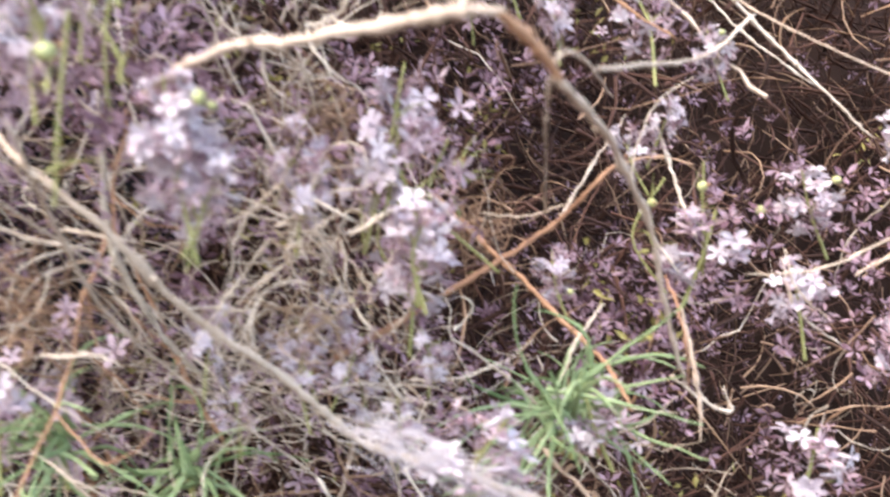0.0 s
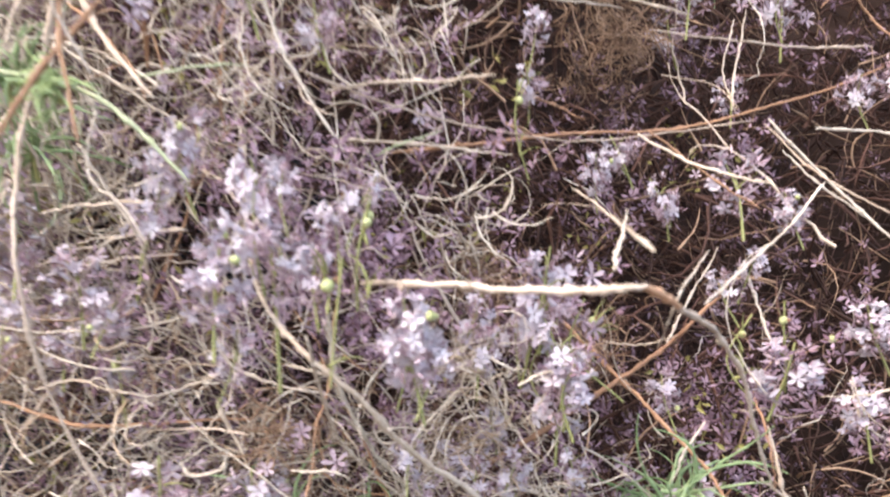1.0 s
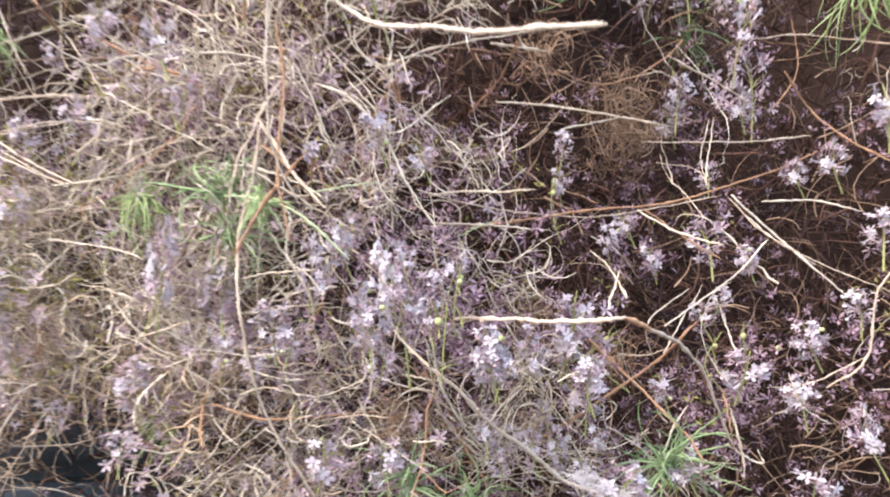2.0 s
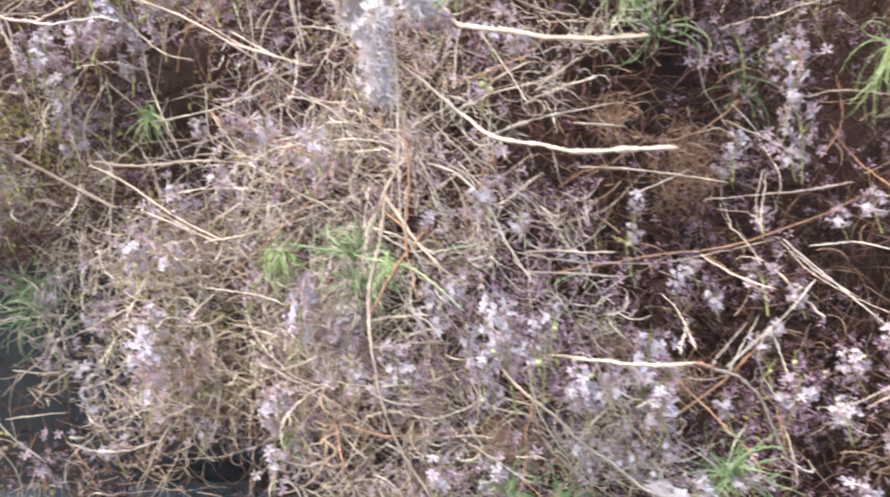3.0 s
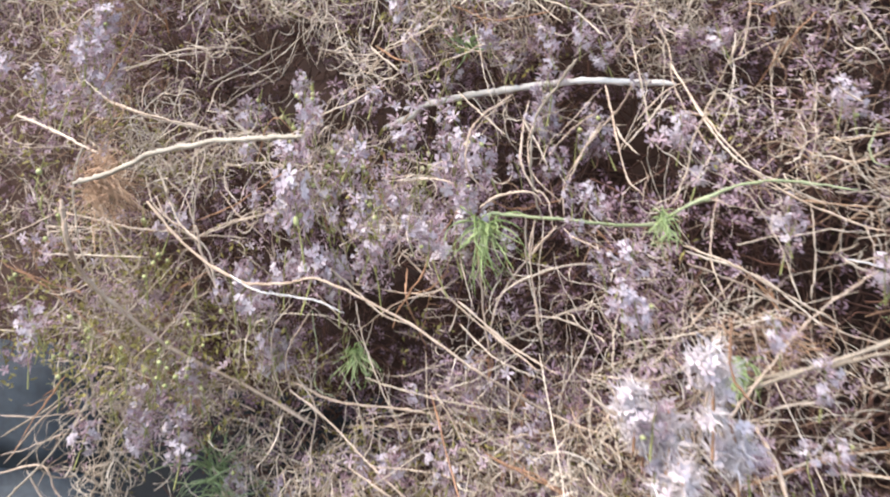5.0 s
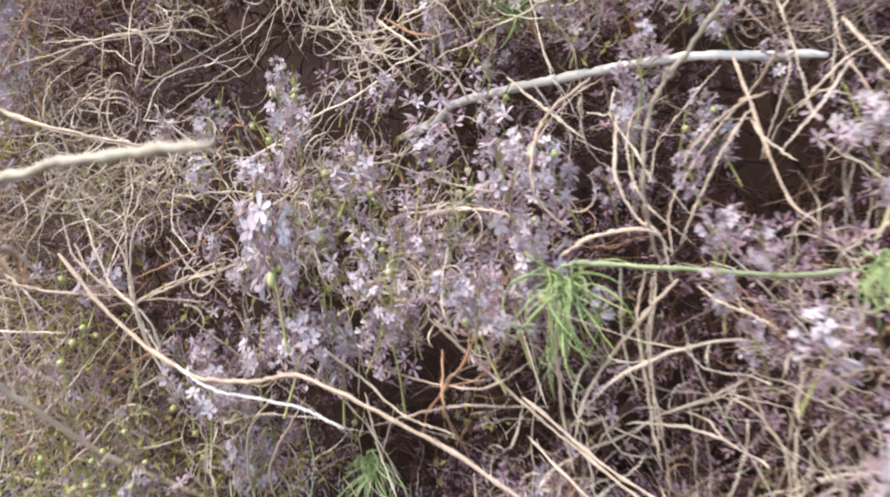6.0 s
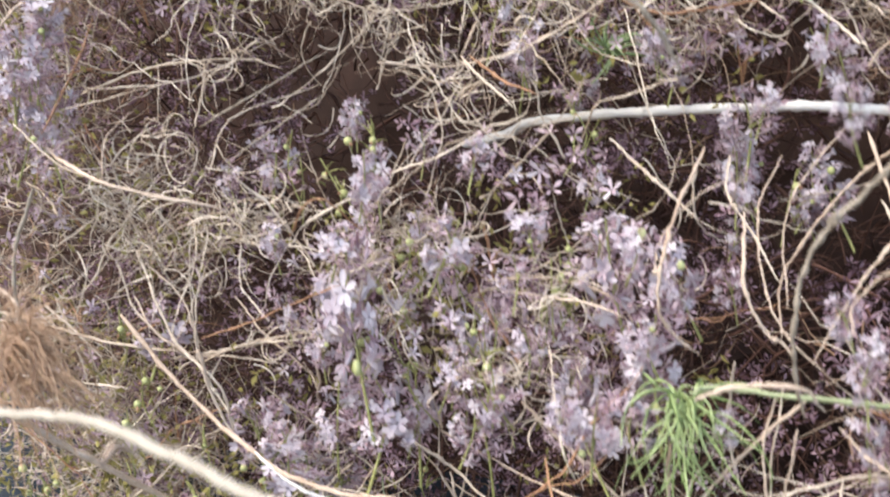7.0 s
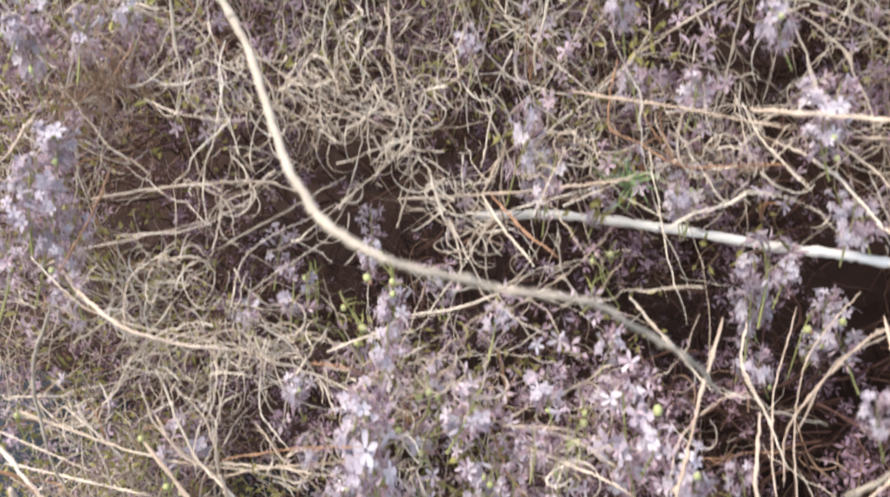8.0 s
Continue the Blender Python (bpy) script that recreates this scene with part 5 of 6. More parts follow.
sprigs([(-0.181, 0.180, 0.456, 13, 32), (-0.186, 0.225, 0.430, 13, 36), (-0.075, 0.152, 0.440, 17, 34), (-0.139, 0.210, 0.414, 12, 28), (-0.118, 0.185, 0.450, 13, 26), (-0.040, 0.139, 0.416, 13, 17), (-0.010, 0.186, 0.424, 14, 24), (-0.006, 0.182, 0.409, 15, 18), (0.091, 0.232, 0.412, 15, 14), (-0.317, 0.213, 0.662, 17, 23), (-0.313, 0.232, 0.705, 13, 18), (-0.217, 0.211, 0.652, 19, 25), (-0.238, 0.206, 0.633, 16, 22), (-0.270, 0.210, 0.625, 17, 23), (-0.323, 0.213, 0.624, 15, 20), (-0.356, 0.213, 0.615, 16, 21)])
sprigs([(-0.092, 0.162, 0.437, 6, 13), (-0.291, 0.225, 0.432, 14, 27), (-0.163, 0.166, 0.524, 8, 17), (0.078, 0.272, 0.561, 13, 27), (-0.266, 0.257, 0.749, 10, 19), (-0.502, 0.219, 0.579, 15, 30), (-0.155, 0.180, 0.419, 7, 14), (-0.028, 0.176, 0.419, 3, 6), (-0.045, 0.174, 0.407, 4, 7), (0.022, 0.193, 0.450, 3, 6)])
sprigs([(-0.437, 0.212, 0.793, 10, 19), (-0.276, 0.260, 0.766, 8, 16), (-0.194, 0.238, 0.699, 5, 9), (-0.241, 0.208, 0.644, 6, 12), (-0.343, 0.222, 0.578, 9, 17), (-0.347, 0.212, 0.622, 6, 13), (-0.295, 0.214, 0.623, 6, 12), (-0.324, 0.237, 0.723, 4, 8), (-0.299, 0.241, 0.713, 5, 10), (-0.224, 0.261, 0.744, 5, 10), (-0.189, 0.253, 0.725, 6, 11), (-0.160, 0.202, 0.661, 6, 12)])
sprigs([(-0.325, 0.222, 0.666, 7, 14), (-0.278, 0.214, 0.652, 9, 16), (-0.266, 0.215, 0.635, 8, 15), (-0.236, 0.214, 0.641, 9, 17), (-0.222, 0.212, 0.646, 9, 15)])
sprigs([(-0.434, 0.211, 0.803, 16, 18), (-0.414, 0.214, 0.798, 13, 15), (-0.429, 0.212, 0.762, 15, 17), (-0.442, 0.210, 0.743, 16, 22), (-0.440, 0.210, 0.723, 15, 20), (-0.426, 0.211, 0.727, 12, 20)])
sprigs([(-0.181, 0.262, 0.776, 14, 15), (-0.183, 0.260, 0.768, 12, 12), (-0.221, 0.264, 0.779, 11, 12), (-0.241, 0.263, 0.780, 7, 12), (-0.172, 0.252, 0.744, 9, 14), (-0.275, 0.256, 0.760, 8, 20), (-0.224, 0.258, 0.745, 8, 10)])
sprigs([(-0.074, 0.178, 0.645, 12, 15), (-0.038, 0.187, 0.630, 13, 12), (-0.025, 0.210, 0.687, 14, 14), (-0.119, 0.206, 0.689, 10, 15), (-0.004, 0.206, 0.630, 12, 16), (0.004, 0.212, 0.652, 14, 14)])
sprigs([(-0.042, 0.187, 0.369, 8, 10), (-0.019, 0.190, 0.377, 8, 9), (-0.009, 0.190, 0.364, 9, 10), (-0.029, 0.186, 0.375, 6, 8), (-0.046, 0.183, 0.382, 7, 9), (-0.003, 0.189, 0.379, 6, 8)])
for i, ob in enumerate(SPRIGS):
    if i not in used:
        for child in list(ob.children):
            bpy.data.objects.remove(child)
        bpy.data.objects.remove(ob)


def berry_sprig(x, y, z, count):
    """A thin green stalk with small leaves and round berries."""
    line = spline([(rng.normal() * 0.004, 0.004, -0.022), (rng.normal() * 0.003, 0.001, -0.008), (rng.normal() * 0.002, 0, 0.006)], 5)
    ob = new("berry_sprig", mesh_of("berry_sprig", *ribbons(line[None], np.full((1, len(line)), 0.00028), 5), stalk_green))
    for i in range(count):
        p = Vector((0, 0, 0)) if i == 0 else Vector((rng.normal() * 0.006, rng.normal() * 0.003, rng.uniform(-0.018, 0.008)))
        fruit = part("berry", BERRY, ob, Matrix.Translation(p) @ Euler(rng.uniform(0, 6, 3)).to_matrix().to_4x4() @ Matrix.Scale(rng.uniform(0.75, 1.2), 4), "round yellow-green berry")
        part("tip", BERRY_TIP, fruit, Matrix.Translation((0, 0, 0.0024)), "dry brown tip")
    for i in range(5):
        m = Matrix.Translation((0, 0, rng.uniform(-0.02, 0.005))) @ Euler((rng.uniform(0.4, 1.4), 0, rng.uniform(0, 6.28))).to_matrix().to_4x4()
        part("leaf", SMALL_LEAF, ob, m, "small olive green leaf")
    ob.matrix_basis = pose(x, y, z)
    tagged(ob, "thin green sprig with round yellow-green berries", "berries", "berry sprigs")


berry_sprig(-0.371, 0.089, 0.675, 1)
berry_sprig(-0.492, 0.193, 0.616, 2)
berry_sprig(-0.463, 0.195, 0.560, 1)
berry_sprig(-0.394, 0.195, 0.572, 2)
berry_sprig(-0.441, 0.213, 0.548, 1)
berry_sprig(-0.373, 0.239, 0.571, 2)
berry_sprig(-0.389, 0.226, 0.551, 1)
berry_sprig(-0.356, 0.232, 0.589, 2)
berry_sprig(-0.477, 0.193, 0.588, 1)
berry_sprig(-0.440, 0.193, 0.588, 2)
berry_sprig(-0.273, 0.208, 0.657, 1)
berry_sprig(-0.378, 0.207, 0.607, 2)
berry_sprig(0.003, 0.186, 0.417, 1)
berry_sprig(-0.009, 0.186, 0.410, 2)
berry_sprig(-0.016, 0.198, 0.479, 1)
berry_sprig(-0.050, 0.140, 0.442, 2)
berry_sprig(-0.057, 0.130, 0.428, 1)
berry_sprig(0.062, 0.220, 0.415, 2)
berry_sprig(0.050, 0.220, 0.411, 1)
berry_sprig(-0.401, 0.207, 0.630, 2)
berry_sprig(-0.349, 0.239, 0.568, 1)
berry_sprig(-0.373, 0.193, 0.594, 2)
berry_sprig(-0.287, 0.215, 0.675, 1)
berry_sprig(-0.264, 0.193, 0.651, 2)
berry_sprig(-0.250, 0.287, 0.713, 1)
berry_sprig(-0.400, 0.193, 0.619, 2)
berry_sprig(-0.296, 0.214, 0.684, 1)
berry_sprig(-0.246, 0.213, 0.675, 2)
berry_sprig(-0.363, 0.263, 0.701, 1)
berry_sprig(-0.314, 0.228, 0.716, 2)
berry_sprig(-0.179, 0.280, 0.695, 1)
berry_sprig(-0.464, 0.202, 0.652, 2)
berry_sprig(-0.410, 0.207, 0.649, 1)
berry_sprig(-0.397, 0.213, 0.560, 2)
berry_sprig(-0.313, 0.260, 0.583, 1)
berry_sprig(-0.074, 0.124, 0.550, 2)

for x, y, z, count in ((-0.325, 0.226, 0.698, 2), (-0.333, 0.228, 0.704, 1), (-0.347, 0.227, 0.714, 1), (-0.296, 0.222, 0.678, 1), (-0.282, 0.221, 0.676, 2), (-0.303, 0.222, 0.677, 1),
                       (-0.246, 0.224, 0.676, 2), (-0.274, 0.209, 0.647, 1), (-0.294, 0.209, 0.644, 2), (-0.253, 0.215, 0.661, 1), (-0.308, 0.215, 0.667, 1), (-0.310, 0.208, 0.652, 2),
                       (-0.299, 0.213, 0.661, 1), (-0.282, 0.210, 0.641, 1), (-0.250, 0.250, 0.723, 1), (-0.490, 0.215, 0.582, 3), (-0.470, 0.212, 0.574, 3), (-0.455, 0.212, 0.580, 2),
                       (-0.436, 0.214, 0.568, 3), (-0.420, 0.216, 0.562, 2), (-0.410, 0.216, 0.574, 3)):
    berry_sprig(x, y, z, count)


PALE = [flower_mesh("flower", pale, 5, 0.0034, 0.0018, 0.5, 0.1) for i in range(2)]


def woolly_spike(x, y, z, w, h):
    """A faded whitish spike of withered woolly bloom."""
    tall, wide = h / 2000, w / 2000
    line = spline([(0, 0, -tall - 0.01), (0.001, 0, 0), (0, 0.001, tall)], 6)
    ob = new("woolly_spike", mesh_of("woolly_spike", *ribbons(line[None], np.full((1, len(line)), 0.0006), 5), rust))
    for i in range(int(8 + h * 0.5)):
        u = rng.uniform(-1, 1)
        r = wide * math.sqrt(max(0.15, 1 - u * u)) * rng.uniform(0.3, 1.3)
        a = rng.uniform(0, 6.283)
        k = 20
        paths, radii = curls(np.zeros((k, 3)), away(k), rng.uniform(0.003, 0.0095, k), rng.uniform(0.3, 2.8, k), np.zeros(k), rng.uniform(0.00016, 0.0004, k), 6)
        part("tuft_of_wool", mesh_of("tuft_of_wool", *ribbons(paths, radii, 3), wool), ob, Matrix.Translation((math.cos(a) * r, math.sin(a) * r, u * tall)))
        if i % 2:
            continue
        a = rng.uniform(2.9, 6.5)
        way = Vector((math.cos(a), math.sin(a), 0.5)) + Vector(rng.normal(size=3)) * 0.4
        spot = Matrix.Translation((math.cos(a) * wide * 0.9, math.sin(a) * wide * 0.9, rng.uniform(-1, 1) * tall))
        part("flower", PALE[rng.integers(2)], ob, spot @ way.to_track_quat("Z", "Y").to_matrix().to_4x4() @ Matrix.Rotation(rng.uniform(0, 6), 4, "Z"), "withered whitish flower")
    ob.matrix_basis = pose(x, y, z, rng.uniform(-8, 8), rng.uniform(-8, 8), 0)
    tagged(ob, "withered whitish woolly flower spike on a brown stalk", "flower spike", "woolly spikes")


woolly_spike(-0.100, 0.078, 0.603, 12, 26)
woolly_spike(-0.114, 0.090, 0.586, 13, 13)
woolly_spike(-0.110, 0.086, 0.551, 11, 26)
woolly_spike(-0.125, 0.087, 0.593, 8, 13)
woolly_spike(-0.093, 0.088, 0.581, 11, 15)
woolly_spike(-0.109, 0.080, 0.570, 14, 13)
woolly_spike(-0.124, 0.100, 0.581, 10, 12)


def cobweb(a, b):
    """A pale web of fine threads caught along a stem from a to b."""
    k = 310
    s = rng.random(k)[:, None]
    starts = np.array(a) * (1 - s) + np.array(b) * s + rng.normal(size=(k, 3)) * np.array([0.002, 0.001, 0.0016])
    ways = (np.array(b) - np.array(a)) / np.linalg.norm(np.array(b) - np.array(a)) + rng.normal(size=(k, 3)) * 0.35
    paths, radii = curls(starts, ways, rng.uniform(0.003, 0.009, k), rng.uniform(0, 1.6, k), np.zeros(k), np.full(k, 0.00008), 5)
    ob = new("cobweb", mesh_of("cobweb", *ribbons(paths, radii, 3), wool))
    tagged(ob, "whitish fluffy cobweb caught on a tan stem", "cobweb", kind="stuff")


cobweb((-0.015, 0.150, 0.371), (0.011, 0.158, 0.358))


# ---- tufts of needles ----
def leaf_tuft(x, y, z, r, mat):
    """A tuft of long soft needles that spring from one point and droop; r: its radius in millimetres."""
    k = int(min(40, 16 + 0.8 * r)) if mat is green else int(min(56, 26 + r))
    ways = away(k, 0.5 if mat is green else -0.35)
    ways[:, 1] -= 0.35 if mat is green else 0.7
    size = r / 1000
    paths, radii = curls(rng.normal(size=(k, 3)) * size * 0.12, ways, rng.uniform(0.9, 2.0, k) * size * (1.0 if mat is green else 0.8), rng.uniform(0.5, 2.4, k) * (1.0 if mat is green else 1.5), rng.uniform(-0.1, 0.1, k), rng.uniform(0.0004, 0.0007, k) * (1.0 if mat is green else 0.75), 10)
    paths[..., 2] -= (0.25 if mat is green else 0.6) * np.linspace(0, 1, 10)[None] ** 2 * size
    axis_line = spline([(0, 0.004, -size * 0.5), (0, 0, 0)], 4)
    ob = new("needle_tuft", mesh_of("needle_tuft", *ribbons(axis_line[None], np.full((1, len(axis_line)), 0.0008), 5), stalk_green))
    for i in range(k):
        part("needle_leaf", mesh_of("needle_leaf", *ribbons(paths[i:i + 1], radii[i:i + 1], 4), mat), ob)
    ob.matrix_basis = pose(x, y, z)
    BLOOMS.append((x, y - 0.006, z, 0.35 * size))
    tagged(ob, "tuft of long thin fresh green needle leaves" if mat is green else "tuft of soft yellow-green needle leaves", "leaves", "green needle tufts")


leaf_tuft(-0.080, 0.190, 0.358, 18, green)
leaf_tuft(-0.056, 0.200, 0.350, 15, green)
leaf_tuft(0.026, 0.200, 0.365, 21, green)
leaf_tuft(-0.123, 0.140, 0.476, 10, lime)
leaf_tuft(-0.152, 0.170, 0.483, 18, green)
leaf_tuft(-0.203, 0.200, 0.488, 18, lime)
leaf_tuft(0.007, 0.300, 0.610, 24, green)
leaf_tuft(0.122, 0.220, 0.568, 25, lime)
leaf_tuft(0.061, 0.350, 0.581, 18, green)
leaf_tuft(0.031, 0.220, 0.358, 19, green)
leaf_tuft(-0.424, 0.300, 0.463, 24, green)
leaf_tuft(-0.513, 0.305, 0.402, 29, green)
leaf_tuft(-0.156, 0.190, 0.466, 18, green)
leaf_tuft(-0.207, 0.190, 0.646, 20, lime)
leaf_tuft(-0.123, 0.170, 0.651, 9, lime)
leaf_tuft(-0.008, 0.215, 0.617, 20, lime)
leaf_tuft(-0.436, 0.312, 0.472, 27, green)
leaf_tuft(-0.519, 0.310, 0.413, 26, green)
leaf_tuft(-0.225, 0.270, 0.377, 17, lime)
leaf_tuft(-0.292, 0.230, 0.576, 13, lime)
leaf_tuft(-0.091, 0.140, 0.597, 9, lime)
leaf_tuft(-0.243, 0.280, 0.743, 10, green)

LINE_POINTS = np.vstack([line[::4] for line in STEM_LINES])


def clear_of_stems(p):
    """Which points do not hang right before a stem."""
    flat = (p[:, None, 0] - LINE_POINTS[None, :, 0]) ** 2 + (p[:, None, 2] - LINE_POINTS[None, :, 2]) ** 2
    return ~((flat < LINE_POINTS[None, :, 3] ** 2) & (p[:, None, 1] < LINE_POINTS[None, :, 1] + 0.002)).any(1)


def dry_tuft(x, y, z, r, mat):
    """A tangle of dead curled needles; r: its radius in millimetres."""
    size = r / 1000
    coarse = x < -0.1 and z < 0.56 and mat is not rust
    k, small = (int(30 + 3 * r), 0.9) if mat is rust else (int(14 + 1.2 * r), 1.25) if coarse else (int(20 + 1.8 * r), 1.0)
    starts = np.array([x, y, z]) + rng.normal(size=(k, 3)) * size * (np.array([0.33, 0.28, 0.33]) if mat is rust else np.array([0.6, 0.4, 0.5]))
    starts = starts[clear_of_stems(starts)]
    k = len(starts)
    if k < 8:
        return
    paths, radii = curls(starts, away(k, -0.1), rng.uniform(0.012, 0.034, k) * small, rng.uniform(0.8, 4.2, k) + (1.6 if mat is rust else 0.0), rng.uniform(-0.3, 0.3, k), rng.uniform(0.00015, 0.00036, k) * (1.35 if coarse else 1.0), 10, 0.1)
    ob = new("dead_needle_tangle", mesh_of("dead_needle_tangle", *ribbons(paths, radii, 3), {rust: curl_rust, tan: curl_tan, straw: curl_straw}[mat]))
    tagged(ob, {rust: "tangle of rusty brown dead curled needles", tan: "tangle of orange-tan dead curled needles", straw: "tangle of straw-coloured dead curled needles"}[mat], "dry leaves", kind="stuff")


def ringlets(x, y, z, r):
    """A loose handful of pale needles curled almost into rings; r: its radius in millimetres."""
    k = int(8 + r)
    starts = np.array([x, y, z]) + rng.normal(size=(k, 3)) * np.array([0.6, 0.3, 0.5]) * r / 1000
    paths, radii = curls(starts, away(k, 0.1) * np.array([1, 0.35, 1]), rng.uniform(0.014, 0.030, k), rng.uniform(2.2, 5.2, k), rng.uniform(-0.2, 0.2, k), rng.uniform(0.0002, 0.00036, k), 14, 0.04)
    ob = new("curled_needle_ringlets", mesh_of("curled_needle_ringlets", *ribbons(paths, radii, 4), curl_straw))
    tagged(ob, "loose pale needles curled almost into rings", "dry leaves", kind="stuff")


def needle_brush(x, y, z):
    """A thick brush of fine rusty dead needles that fan out and droop from one root."""
    k = 280
    ways = np.array([0.75, -0.15, 0.35]) + rng.normal(size=(k, 3)) * np.array([0.4, 0.4, 0.5])
    starts = np.array([x - 0.012, y + 0.002, z - 0.002]) + rng.normal(size=(k, 3)) * np.array([0.0035, 0.0035, 0.006])
    paths, radii = curls(starts, ways, rng.uniform(0.012, 0.030, k), rng.uniform(0.3, 2.0, k), rng.uniform(-0.15, 0.15, k), rng.uniform(0.00014, 0.00028, k), 9)
    paths[..., 2] -= 0.012 * np.linspace(0, 1, 9)[None] ** 2
    ob = new("dead_needle_brush", mesh_of("dead_needle_brush", *ribbons(paths, radii, 3), brush_rust))
    tagged(ob, "thick drooping brush of orange-brown dead needles", "dry leaves", kind="stuff")


needle_brush(-0.358, 0.119, 0.671)
for x, y, z, r in ((-0.346, 0.240, 0.783, 13), (-0.332, 0.247, 0.790, 12), (-0.383, 0.221, 0.786, 11), (-0.303, 0.258, 0.774, 12), (-0.320, 0.247, 0.757, 10), (-0.367, 0.226, 0.747, 9), (-0.393, 0.213, 0.715, 10),
                   (-0.358, 0.218, 0.691, 11), (-0.284, 0.249, 0.727, 10), (-0.407, 0.208, 0.688, 10), (-0.346, 0.237, 0.766, 11), (-0.305, 0.250, 0.743, 9), (-0.370, 0.227, 0.774, 9), (-0.263, 0.259, 0.760, 9), (-0.220, 0.263, 0.761, 9),
                   (-0.300, 0.206, 0.655, 9), (-0.268, 0.206, 0.645, 8), (-0.250, 0.211, 0.668, 8), (-0.322, 0.209, 0.672, 10), (-0.285, 0.213, 0.690, 9), (-0.340, 0.210, 0.650, 10)):
    ringlets(x, y, z, r)
dry_tuft(-0.420, 0.228, 0.780, 12, rust)
dry_tuft(-0.040, 0.192, 0.366, 9, straw)
dry_tuft(-0.014, 0.194, 0.370, 9, straw)
dry_tuft(-0.028, 0.194, 0.384, 8, tan)
dry_tuft(-0.065, 0.172, 0.588, 13, straw)
dry_tuft(-0.051, 0.178, 0.556, 14, straw)
dry_tuft(-0.078, 0.164, 0.537, 12, straw)
dry_tuft(-0.028, 0.198, 0.588, 13, straw)
dry_tuft(-0.068, 0.200, 0.679, 13, tan)
dry_tuft(-0.029, 0.200, 0.658, 14, straw)
dry_tuft(-0.012, 0.204, 0.652, 14, straw)
dry_tuft(-0.515, 0.280, 0.470, 15, straw)
dry_tuft(-0.520, 0.280, 0.432, 15, straw)
dry_tuft(-0.408, 0.285, 0.452, 17, straw)
dry_tuft(-0.415, 0.288, 0.420, 16, tan)
dry_tuft(-0.436, 0.226, 0.772, 10, rust)
dry_tuft(-0.086, 0.170, 0.493, 30, straw)
dry_tuft(-0.034, 0.190, 0.443, 13, straw)
dry_tuft(-0.025, 0.190, 0.399, 17, straw)
dry_tuft(-0.176, 0.200, 0.388, 17, tan)
dry_tuft(-0.034, 0.200, 0.674, 30, straw)
dry_tuft(-0.064, 0.190, 0.667, 25, straw)
dry_tuft(-0.013, 0.200, 0.650, 25, straw)
dry_tuft(-0.241, 0.240, 0.429, 48, tan)
dry_tuft(-0.127, 0.120, 0.564, 28, tan)
dry_tuft(-0.497, 0.270, 0.450, 20, straw)
dry_tuft(-0.484, 0.270, 0.486, 20, straw)
dry_tuft(-0.376, 0.214, 0.687, 20, straw)
dry_tuft(-0.385, 0.122, 0.670, 15, straw)
dry_tuft(-0.047, 0.172, 0.492, 12, straw)
dry_tuft(-0.083, 0.165, 0.481, 10, straw)
dry_tuft(-0.249, 0.206, 0.636, 15, straw)
dry_tuft(-0.314, 0.228, 0.686, 12, straw)
dry_tuft(-0.364, 0.216, 0.687, 15, straw)
dry_tuft(-0.120, 0.148, 0.522, 21, straw)
dry_tuft(-0.162, 0.160, 0.546, 20, straw)
dry_tuft(-0.089, 0.155, 0.509, 18, straw)
dry_tuft(-0.485, 0.255, 0.515, 27, straw)
dry_tuft(-0.352, 0.250, 0.538, 32, straw)
dry_tuft(-0.313, 0.240, 0.499, 27, straw)
dry_tuft(-0.349, 0.220, 0.590, 27, straw)
dry_tuft(-0.473, 0.270, 0.527, 27, straw)
dry_tuft(-0.074, 0.150, 0.609, 12, rust)
dry_tuft(-0.020, 0.220, 0.545, 15, rust)
dry_tuft(-0.032, 0.170, 0.401, 14, straw)
dry_tuft(0.008, 0.240, 0.406, 13, rust)
dry_tuft(-0.086, 0.190, 0.386, 11, rust)
dry_tuft(-0.299, 0.250, 0.415, 40, tan)
dry_tuft(-0.274, 0.240, 0.463, 36, straw)
dry_tuft(-0.192, 0.220, 0.416, 30, tan)
dry_tuft(-0.131, 0.200, 0.398, 31, tan)
dry_tuft(-0.330, 0.250, 0.473, 34, straw)
dry_tuft(-0.334, 0.250, 0.399, 35, straw)
dry_tuft(-0.324, 0.270, 0.369, 31, tan)
dry_tuft(-0.252, 0.260, 0.382, 30, tan)
dry_tuft(-0.153, 0.200, 0.439, 23, straw)
dry_tuft(-0.345, 0.250, 0.778, 36, straw)
dry_tuft(-0.290, 0.250, 0.742, 15, straw)
dry_tuft(-0.330, 0.250, 0.772, 31, straw)
dry_tuft(-0.418, 0.220, 0.700, 18, straw)
dry_tuft(-0.385, 0.200, 0.672, 20, straw)
dry_tuft(-0.334, 0.090, 0.693, 11, rust)
dry_tuft(-0.212, 0.190, 0.600, 30, straw)
dry_tuft(0.018, 0.300, 0.515, 33, rust)
dry_tuft(0.021, 0.280, 0.518, 19, rust)
dry_tuft(-0.026, 0.200, 0.428, 13, rust)
dry_tuft(0.016, 0.270, 0.536, 22, rust)
dry_tuft(-0.090, 0.150, 0.602, 15, rust)
dry_tuft(-0.109, 0.200, 0.569, 43, straw)
dry_tuft(-0.099, 0.180, 0.612, 13, straw)
dry_tuft(-0.144, 0.170, 0.559, 30, straw)

BLOOM_POINTS = np.array(BLOOMS)

